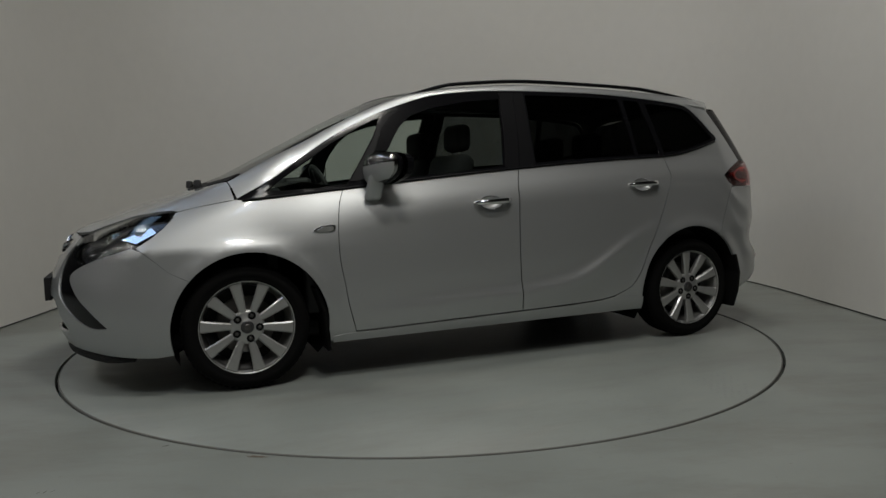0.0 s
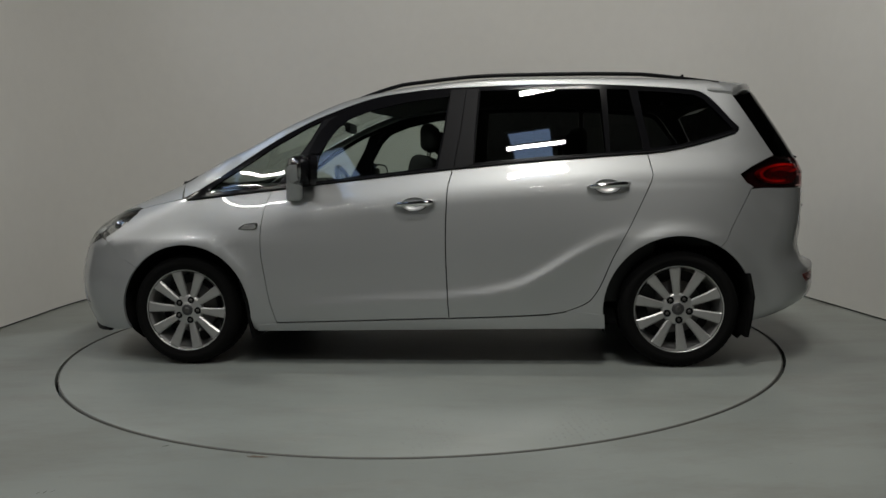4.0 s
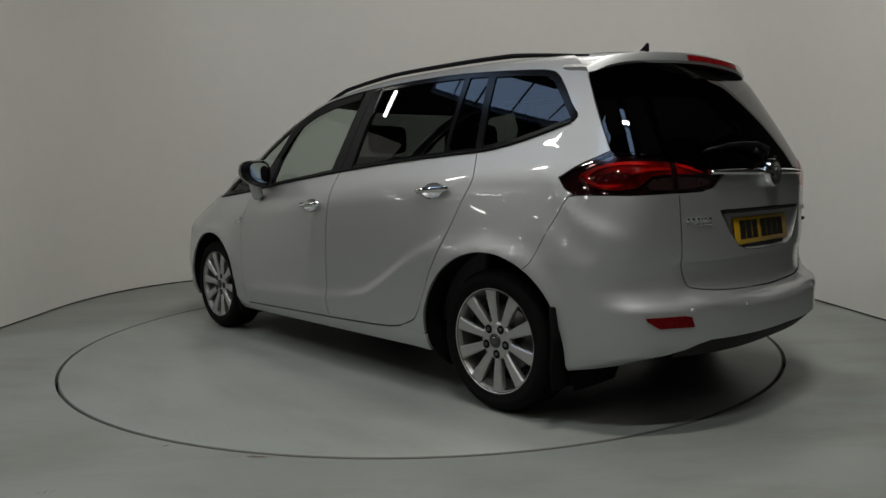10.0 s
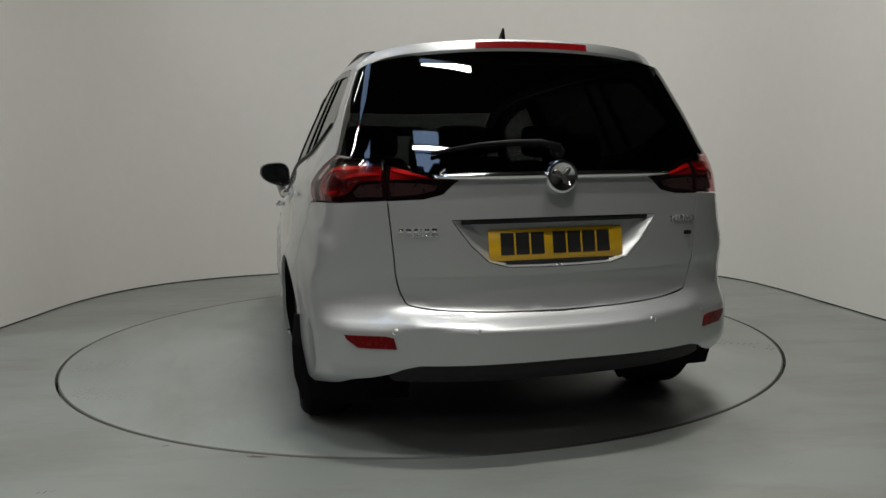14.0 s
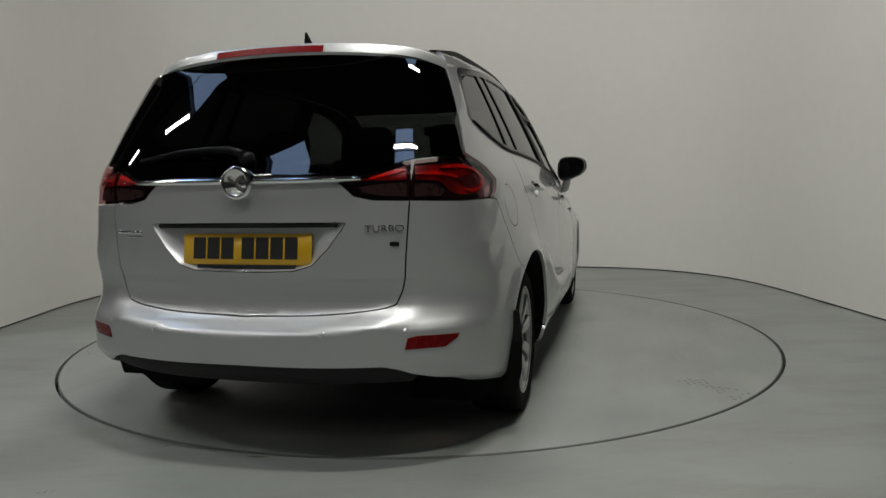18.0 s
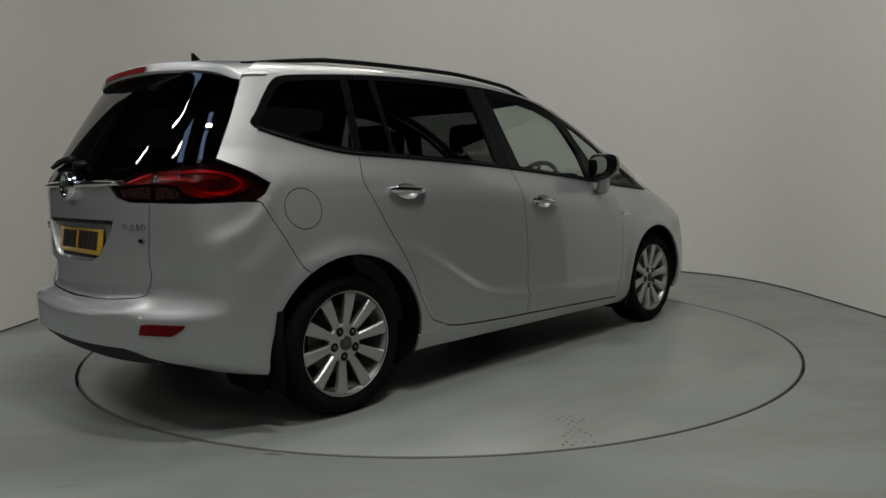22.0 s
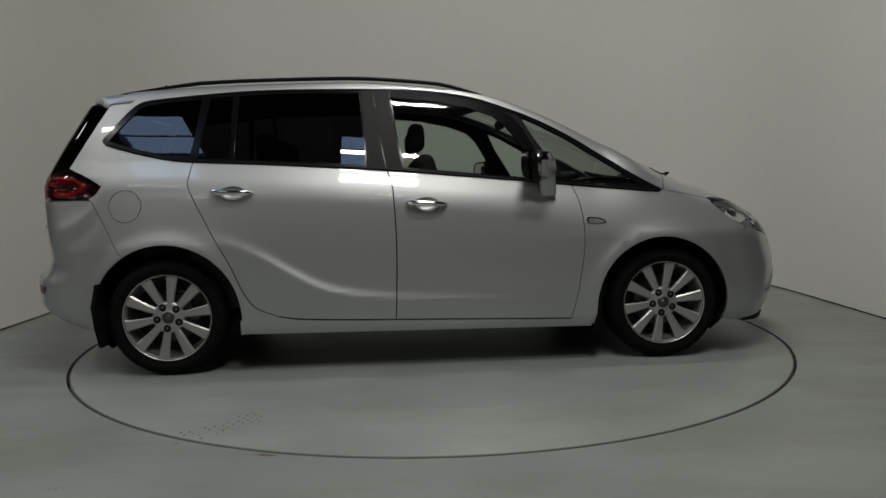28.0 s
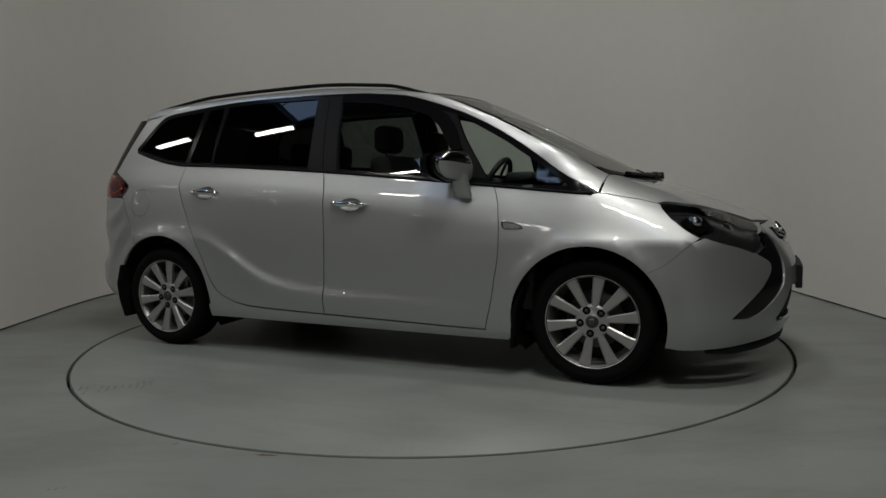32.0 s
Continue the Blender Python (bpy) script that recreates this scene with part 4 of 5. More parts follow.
    glass_loop = both(L([rear((0.0, 1.545), (0.2, 1.541), (0.38, 1.528)), side(*GLASS_EDGE[1:]), rear((0.70, 1.121), (0.62, 1.113), (0.55, 1.095), (0.475, 1.062), (0.36, 1.046), (0.0, 1.046))]))
    panel("rear_window", TAIL, glass_loop, REAR_TINT, gate, "dark tinted rear window", sides=(1,), lift=-0.003, depth=0.006)
    bumper = both(L([rear((0.0, 0.556)), rear(*bend(hatch_low[::-1])[3:]), side((-2.0, 0.962), (-1.82, 0.965), (-1.757, 0.961)),
                     side(*TAIL_SEAM[1:]), side(*arc(ARCH_R, 122, 191)), side((-1.77, 0.255), (-1.85, 0.268), (-1.93, 0.285)), rear((0.74, 0.318), (0.68, 0.335), (0.62, 0.356), (0.58, 0.378), (0.53, 0.392), (0.0, 0.396))]))
    rb = panel("rear_bumper", TAIL, bumper, PAINT, car, "silver rear bumper", sides=(1,), gap=0.0018, step=0.020)[0]
    panel("bumper_valance", TAIL, both(L([rear((0.0, 0.398), (0.53, 0.394), (0.588, 0.375), (0.63, 0.33)), rear((0.60, 0.30), (0.0, 0.295))])), PLASTIC, rb, "black plastic lower valance", sides=(1,), lift=-0.012)
    for s in (1, -1):
        v, f, n = panel_data(TAIL, rear((0.602, 0.451), (0.612, 0.490), (0.640, 0.496), (0.772, 0.493), (0.765, 0.478), (0.728, 0.450)), lift=0.003, gap=0.0, depth=0.012)
        part("reflector", mesh_from("reflector", v * (1, s, 1), f if s > 0 else [t[::-1] for t in f], n * (1, s, 1)), RED_REFLECTOR, rb, "red rear reflector")
        for y in (0.335, 0.605):
            p = rear((y, 0.515))
            n = normals(p)[0]
            bm = lathe([(0.001, 0.0002), (0.0095, 0.0002), (0.0100, -0.001), (0.0120, -0.001), (0.0123, 0.0001), (0.0125, -0.004)], 20, "z")
            q = Vector(n).to_track_quat("Z", "Y").to_matrix().to_4x4()
            bmesh.ops.transform(bm, matrix=Matrix.Translation(p[0]) @ q, verts=bm.verts)
            part("parking_sensor", bm if s > 0 else mirrored(bm), PAINT, rb, "round silver parking sensor")
    # tail lamps: an outer piece on the quarter and an inner one on the hatch
    outer = L([side(*LAMP_TOP[::-1]), rear((0.70, 1.115), (0.655, 1.110), (0.622, 1.107), (0.619, 1.05), (0.619, 0.968)), side((-2.0, 0.966), (-1.82, 0.968)), side(*LAMP_LOW[1:][::-1])])
    inner = rear((0.613, 1.106), (0.55, 1.090), (0.475, 1.057), (0.42, 1.042), (0.385, 1.027), (0.425, 0.990), (0.49, 0.975), (0.613, 0.971))
    lo = panel("tail_lamp", TAIL, outer, SMOKE, car, "red and smoked tail lamp", gap=0.0012, lift=-0.024, depth=0.004)
    li = panel("hatch_lamp", TAIL, inner, SMOKE, car, "red and smoked lamp piece on the tailgate", gap=0.0012, lift=-0.024, depth=0.004)

    def lamp_piece(name, points, material, parent, label, lift):
        q = TAIL.solid(np.array([(a * 1.1, z) for a, z in points]))
        panel(name, TAIL, q, material, parent, label, lift=lift, gap=0.0, depth=0.006, step=0.02, rim=0.01)

    def ribbon(points, half):
        """The outline of a bent strip, from (angle, height) along its middle."""
        p = np.array(bend(points, 5))
        t = np.gradient(p, axis=0)
        t = t / np.linalg.norm(t, axis=1, keepdims=True)
        n = np.stack([-t[:, 1], t[:, 0]], -1) * half * np.clip(np.minimum(np.arange(len(p)), np.arange(len(p))[::-1]) / 3 + 0.3, 0, 1)[:, None]
        return [tuple(v) for v in np.vstack([p + n, (p - n)[::-1]])]

    lamp_piece("red_core", bend([(0.525, 1.094), (0.62, 1.100), (0.70, 1.098), (0.77, 1.076), (0.812, 1.045), (0.80, 1.010), (0.75, 0.990), (0.68, 0.986), (0.63, 1.000), (0.595, 1.034), (0.525, 1.040)], 3),
               RED_CORE, lo, "deep red lamp core", -0.016)
    lamp_piece("light_guide", ribbon([(0.60, 1.086), (0.68, 1.090), (0.745, 1.077), (0.785, 1.046), (0.777, 1.016), (0.735, 1.000), (0.685, 1.004)], 0.0055), RED_BRIGHT, lo, "bright red light guide", -0.011)
    lamp_piece("light_guide", ribbon([(0.53, 1.066), (0.58, 1.066), (0.63, 1.058), (0.67, 1.042)], 0.006), RED_BRIGHT, lo, "bright red light guide", -0.011)
    lamp_piece("lamp_bowl", [(0.655, 1.045), (0.70, 1.060), (0.735, 1.050), (0.745, 1.032), (0.72, 1.017), (0.68, 1.020)], RED_LENS, lo, "dark red bowl", -0.010)
    lamp_piece("smoked_lens", [(0.522, 1.028), (0.585, 1.024), (0.612, 1.000), (0.60, 0.982), (0.522, 0.980)], GREY_LENS, lo, "smoked reversing lens", -0.012)
    lamp_piece("red_core", [(0.500, 1.094), (0.46, 1.080), (0.415, 1.060), (0.375, 1.042), (0.42, 1.039), (0.500, 1.042)], RED_CORE, li, "deep red lamp core", -0.016)
    lamp_piece("light_guide", ribbon([(0.497, 1.080), (0.46, 1.072), (0.425, 1.057), (0.395, 1.046)], 0.006), RED_BRIGHT, li, "bright red light guide", -0.011)
    lamp_piece("smoked_lens", [(0.500, 1.030), (0.42, 1.026), (0.365, 1.017), (0.375, 0.999), (0.43, 0.986), (0.500, 0.982)], GREY_LENS, li, "smoked reversing lens", -0.012)
    panel("lamp_cover", TAIL, outer, RED_COVER, lo, "glossy clear outer cover", gap=0.0012, depth=0.004)
    panel("lamp_cover", TAIL, inner, RED_COVER, li, "glossy clear outer cover", gap=0.0012, depth=0.004)
    return doors, gate


def build_windows(car, doors):
    L = np.vstack
    panes = {
        "quarter_light": [(1.255, 0.998), (1.05, 1.140), (0.88, 1.252), (0.70, 1.350), (0.60, 1.395), (0.66, 1.28), (0.83, 1.032), (1.0, 1.012)],
        "front_glass": [(0.455, 1.440), (0.30, 1.490), (0.08, 1.525), (-0.145, 1.540), (-0.115, 1.30), (-0.078, 1.115), (0.25, 1.082), (0.61, 1.047), (0.59, 1.20), (0.53, 1.33)],
        "rear_glass": [(-0.328, 1.541), (-0.6, 1.541), (-0.99, 1.530), (-1.0, 1.36), (-1.005, 1.172), (-0.65, 1.155), (-0.295, 1.132), (-0.305, 1.3)],
        "fixed_light": [(-1.03, 1.528), (-1.15, 1.520), (-1.18, 1.34), (-1.205, 1.182), (-1.03, 1.176), (-1.03, 1.3)],
        "rear_quarter_light": [(-1.20, 1.513), (-1.37, 1.498), (-1.50, 1.480), (-1.545, 1.458), (-1.60, 1.395), (-1.665, 1.315), (-1.690, 1.283), (-1.55, 1.243), (-1.40, 1.206), (-1.245, 1.190), (-1.22, 1.34)],
    }
    loops = {k: side(*v) for k, v in panes.items()}
    pillar = side((-0.155, 1.556), (-0.318, 1.556), (-0.297, 1.3), (-0.288, 1.118), (-0.088, 1.100), (-0.125, 1.3))
    band = L([side(*bend(DLO_TOP)), side(*belt_run(-1.70, 1.36, 26))])
    bands = panel("window_frame", ROUND, band, GLOSS_BLACK, car, "black frame round the side windows", holes=list(loops.values()), gap=0.001, step=0.05)
    for s, b in zip((0, 1), bands):
        for k, loop in loops.items():
            v, f, n = panel_data(ROUND, loop, gap=0.0, lift=-0.006, depth=0.0, step=0.04)
            g = (1, -1)[s]
            part(k, mesh_from(k, v * (1, g, 1), f if g > 0 else [t[::-1] for t in f], n * (1, g, 1)), CLEAR if k in ("quarter_light", "front_glass") else TINT, b,
                 "clear side glass" if k in ("quarter_light", "front_glass") else "dark tinted side glass")
    upper = [(0.660, 1.200), (0.605, 1.320), (0.545, 1.392), (0.460, 1.446), (0.30, 1.497), (0.08, 1.532), (-0.150, 1.546)]
    under = [(-0.150, 1.508), (0.08, 1.487), (0.29, 1.446), (0.43, 1.396), (0.500, 1.335), (0.545, 1.27), (0.590, 1.200)]
    panel("wind_deflector", ROUND, side(*upper, *under), SMOKED, bands, "smoked plastic wind deflector over the front window", lift=0.012, gap=0.0, depth=0.006)
    fore = side((0.585, 1.402), (0.645, 1.285), (0.72, 1.175), (0.815, 1.042), (0.63, 1.056), (0.607, 1.20), (0.547, 1.335), (0.475, 1.435))
    panel("mirror_pillar", ROUND, fore, SATIN_BLACK, bands, "satin black pillar behind the mirror", lift=0.004, gap=0.0)
    seam = side((-0.245, 1.556), (-0.215, 1.3), (-0.180, 1.10))
    front_half = L([pillar[:1], seam, pillar[4:]])
    rear_half = L([seam[::-1], pillar[1:4]])
    panel("door_pillar", ROUND, front_half, SATIN_BLACK, bands, "satin black door pillar", lift=0.004)
    panel("door_pillar", ROUND, rear_half, SATIN_BLACK, bands, "satin black door pillar", lift=0.004)
    p = side(*belt_run(-1.70, 1.37, 40))
    n = normals(p)
    for s in (1, -1):
        part("belt_strip", pipe([tuple((a + b * 0.003) * (1, s, 1)) for a, b in zip(p, n)], 0.0075, 6), SATIN_BLACK, car, "black weather strip below the windows")


def build_wheel():
    w = new("wheel")
    tyre = [(0.228, -0.105), (0.250, -0.112), (0.280, -0.113), (0.298, -0.104), (0.311, -0.088), (0.3165, -0.05), (0.3175, -0.048), (0.3175, 0.048), (0.3165, 0.05), (0.311, 0.088),
            (0.298, 0.104), (0.280, 0.113), (0.262, 0.114), (0.258, 0.110), (0.250, 0.111), (0.237, 0.105), (0.228, 0.098)]
    part("tyre", lathe(tyre, 72), RUBBER, w, "black road tyre")
    bm = bmesh.new()
    for k in range(60):
        for side_y in (-0.056, 0.0, 0.056):
            a = (k + (0.5 if side_y == 0 else 0)) * math.tau / 60
            m = Matrix.Rotation(-a, 4, "Y") @ Matrix.Translation((0.3147, side_y, 0)) @ Matrix.Rotation(0.35 if side_y >= 0 else -0.35, 4, "X")
            bmesh.ops.create_cube(bm, size=1, matrix=m @ Matrix.Diagonal((0.0056, 0.042, 0.022, 1)))
    tagged(part("tread", bm, RUBBER, w, "tread blocks of the tyre"), kind="stuff")
    rim = [(0.205, -0.10), (0.215, -0.02), (0.216, 0.06), (0.226, 0.088), (0.232, 0.096), (0.237, 0.098), (0.239, 0.101), (0.2375, 0.104), (0.233, 0.1035), (0.2285, 0.097), (0.2245, 0.086)]
    part("rim", lathe(rim, 72), ALLOY, w, "silver alloy rim")
    part("barrel", lathe([(0.214, 0.080), (0.206, 0.02), (0.200, -0.09)], 48), ALLOY_DARK, w, "dark inside of the rim")
    part("brake_disc", lathe([(0.02, 0.005), (0.145, 0.005), (0.148, 0.0), (0.148, -0.02), (0.02, -0.02)], 40), STEEL, w, "steel brake disc")
    part("backing", lathe([(0.001, -0.03), (0.207, -0.03)], 40), GAP, w, "dark dust shield")
    # ten flat spokes that widen to the rim
    bm = bmesh.new()
    prof = [(0.050, 0.0150, 0.080), (0.075, 0.0165, 0.083), (0.120, 0.0205, 0.090), (0.170, 0.0245, 0.096), (0.210, 0.0285, 0.098), (0.229, 0.0325, 0.097)]
    rows = []
    for r, hw, y in prof:
        rows.append([bm.verts.new(v) for v in ((r, y - 0.034, hw * 0.82), (r, y - 0.007, hw + 0.001), (r, y, hw - 0.006), (r, y + 0.001, 0), (r, y, -hw + 0.006), (r, y - 0.007, -hw - 0.001), (r, y - 0.034, -hw * 0.82))])
    for a, b in zip(rows, rows[1:]):
        for k in range(6):
            bm.faces.new((a[k], a[k + 1], b[k + 1], b[k]))
    spoke = bpy.data.meshes.new("spoke")
    bmesh.ops.recalc_face_normals(bm, faces=bm.faces)
    bm.to_mesh(spoke)
    bm.free()
    spoke.materials.append(ALLOY)
    for k in range(10):
        o = part("spoke", spoke, ALLOY, w)
        o.matrix_basis = Matrix.Rotation(-(k + 0.25) * math.tau / 10, 4, "Y")
    part("hub", lathe([(0.001, 0.090), (0.030, 0.090), (0.034, 0.086), (0.070, 0.085), (0.082, 0.082), (0.088, 0.074), (0.084, 0.05)], 40), ALLOY, w, "silver hub")
    part("hub_cap", lathe([(0.001, 0.0945), (0.026, 0.0935), (0.0325, 0.0895), (0.034, 0.083)], 32), HUB_GREY, w, "dark round hub cap with a chrome emblem")
    part("hub_emblem", lathe([(0.001, 0.0965), (0.006, 0.0962), (0.015, 0.0958), (0.0165, 0.093)], 24), STEEL, w, "dull emblem disc")
    for k in range(5):
        a = (k + 0.125) * math.tau / 5
        c = (0.061 * math.cos(a), 0, 0.061 * math.sin(a))
        well = part("bolt_well", lathe([(0.001, 0.0862), (0.0165, 0.0862), (0.0185, 0.0868), (0.0200, 0.0862), (0.0205, 0.080)], 18, "y", c), SATIN_BLACK, w, "dark bolt recess")
        part("wheel_bolt", lathe([(0.001, 0.0915), (0.0065, 0.0912), (0.0085, 0.0895), (0.009, 0.084)], 12, "y", c), STEEL, well, "steel wheel bolt")
    return w


def build_wheels(car):
    w = build_wheel()
    w.parent = car
    spots = [(1.38, 0.795, 0), (-1.38, 0.800, 0), (1.38, -0.795, 180), (-1.38, -0.800, 180)]
    made = [w] + [copy_thing(w, Matrix.Identity(4)) for _ in spots[1:]]
    for ob, (x, y, turn), spin in zip(made, spots, (40, 32, 18, 19)):
        ob.parent = car
        ob.matrix_basis = pose(x, y, 0.324, 0, 0, turn) @ Matrix.Rotation(radians(spin), 4, "Y")
        tagged(ob, "ten-spoke silver alloy wheel with black tyre")
    # arch liners and mud flaps
    for cx, cz, r in (ARCH_F, ARCH_R):
        for s in (1, -1):
            bm = bmesh.new()
            rows = []
            for a in np.linspace(-28, 208, 30):
                c, q = cx + (r + 0.004) * math.cos(radians(a)), cz + (r + 0.004) * math.sin(radians(a))
                w_out = float(half_width(np.array(c), np.array(q))) - 0.012
                rows.append([bm.verts.new((c, y * s, q)) for y in (0.48, 0.7, w_out)])
            for p, q in zip(rows, rows[1:]):
                for k in range(2):
                    bm.faces.new((p[k], q[k], q[k + 1], p[k + 1]))
            hub_in = bm.verts.new((cx, 0.48 * s, cz))
            for p, q in zip(rows, rows[1:]):
                bm.faces.new((p[0], q[0], hub_in))
            part("arch_liner", bm, RUBBER, car, "black wheel arch liner")
    for x0, zs, lean in ((1.000, (0.50, 0.38, 0.27, 0.165), -0.030), (-1.752, (0.52, 0.40, 0.28, 0.175), 0.03)):
        for s in (1, -1):
            bm = bmesh.new()
            rows = []
            for i, z in enumerate(zs):
                x = x0 + lean * (i / 3 - 0.2) + (0.03 if i == 0 else 0) * (1 if x0 > 0 else 1)
                y1 = (0.935, 0.950, 0.945, 0.92)[i]
                rows.append([bm.verts.new((x + dx, y * s, z)) for dx, y in ((0.010, 0.73), (0.010, y1), (-0.012, y1), (-0.012, 0.73))])
            for a, b in zip(rows, rows[1:]):
                for k in range(4):
                    bm.faces.new((a[k], a[(k + 1) % 4], b[(k + 1) % 4], b[k]))
            bm.faces.new(rows[0])
            bm.faces.new(rows[-1])
            bmesh.ops.bevel(bm, geom=bm.edges[:], offset=0.004, segments=1, affect="EDGES")
            part("mud_flap", bm, RUBBER, car, "black mud flap behind the wheel")


def build_mirrors(car):
    for s in (1, -1):
        # shell: rounded box narrowing to its outer end
        def pod(q, k=1.0):
            n = sum(abs(a) ** 2.8 for a in q) ** (1 / 2.8)
            x, y, z = (a / n * k for a in q)
            taper = 1.0 - 0.25 * y
            return (0.665 + x * (0.068 if x > 0 else 0.088) * taper - 0.03 * y, (0.955 + y * 0.102) * s, 1.113 + z * 0.078 * taper + 0.016 * y)

        def shell_mesh(k, cut):
            bm = bmesh.new()
            bmesh.ops.create_uvsphere(bm, u_segments=28, v_segments=18, radius=1)
            bmesh.ops.delete(bm, geom=[v for v in bm.verts if v.co.x > cut], context="VERTS")
            for v in bm.verts:
                v.co = pod(tuple(v.co), k)
            for f in bm.faces:
                f.smooth = True
            return bm

        shell = part("door_mirror", shell_mesh(1.0, 2.0), SOFT_CHROME, car, "chrome-capped door mirror on a silver foot")
        part("mirror_housing", shell_mesh(1.02, -0.02), GLOSS_BLACK, shell, "gloss black housing behind the cap")
        skirt = bmesh.new()
        rows = []
        for k in range(9):
            row = []
            for j in range(29):
                az, el = -1.45 + 2.9 * j / 28, 0.14 - 1.25 * k / 8
                row.append(skirt.verts.new(pod((math.cos(el) * math.cos(az), math.cos(el) * math.sin(az), math.sin(el)), 1.03)))
            rows.append(row)
        for a, b in zip(rows, rows[1:]):
            for j in range(28):
                skirt.faces.new((a[j], a[j + 1], b[j + 1], b[j])).smooth = True
        part("mirror_skirt", skirt, PAINT, shell, "silver lower shell of the mirror")
        foot = block((0.090, 0.056, 0.160), (0, 0, 0), 0.026, 3)
        for v in foot.verts:
            v.co = (0.703 + v.co.x * (1.0 - 0.9 * v.co.z) - 0.12 * v.co.z, (0.917 + v.co.y + 0.30 * v.co.z) * s, 1.018 + v.co.z)
        for f in foot.faces:
            f.smooth = True
        part("mirror_foot", foot, PAINT, shell, "silver mirror foot")
        bm = bmesh.new()
        ring = []
        for k in range(24):
            a = k * math.tau / 24
            c, q = math.cos(a), math.sin(a)
            n = (abs(c) ** 3 + abs(q) ** 3) ** (1 / 3)
            ring.append(bm.verts.new((0.5725 - 0.036 * c / n, (0.955 + 0.084 * c / n) * s, 1.113 + 0.062 * q / n * (1 - 0.24 * c / n) + 0.014 * c)))
        bm.faces.new(ring)
        part("mirror_glass", bm, CHROME, shell, "mirror glass")
        bm = bmesh.new()
        ring2 = []
        for k in range(24):
            a = k * math.tau / 24
            c, q = math.cos(a), math.sin(a)
            n = (abs(c) ** 3 + abs(q) ** 3) ** (1 / 3)
            ring2.append([bm.verts.new((0.5725 + dx - 0.036 * c / n, (0.955 + e * c / n) * s, 1.113 + (e - 0.022) * q / n * (1 - 0.24 * c / n) + 0.014 * c)) for dx, e in ((-0.004, 0.084), (-0.006, 0.094), (0.03, 0.1005))])
        for i in range(24):
            a, b = ring2[i], ring2[(i + 1) % 24]
            for k in range(2):
                bm.faces.new((a[k], b[k], b[k + 1], a[k + 1]))
        part("mirror_rim", bm, GLOSS_BLACK, shell, "black rim round the mirror glass")
        p = side((0.975, 0.800))[0]
        leaf = [(0.064, -0.006), (0.050, 0.008), (0.020, 0.019), (-0.030, 0.023), (-0.052, 0.020), (-0.056, 0.006), (-0.048, -0.014), (-0.030, -0.020), (0.020, -0.018), (0.052, -0.013)]
        rep = part("side_lamp", prism(leaf, 0.010, lambda u, v, w: (u, (w - 0.002) * s, v), 0.003), CHROME, car, "chrome-framed side repeater on the wing")
        n = normals(p[None])[0]
        rep.matrix_basis = Matrix.Translation((p[0], p[1] * s, p[2])) @ Matrix.Rotation(-math.atan2(n[0], n[1]) * s, 4, "Z") @ Matrix.Rotation(radians(3), 4, "Y")
        part("side_lens", prism([(u * 0.78, v * 0.62) for u, v in leaf], 0.010, lambda u, v, w: (u, w * s, v), 0.002), simple("clear_repeater_lens", (0.60, 0.60, 0.58), 0.15, metal=0.6, coat=0.8, vary=0.4, scale=120), rep, "grey clear repeater lens")


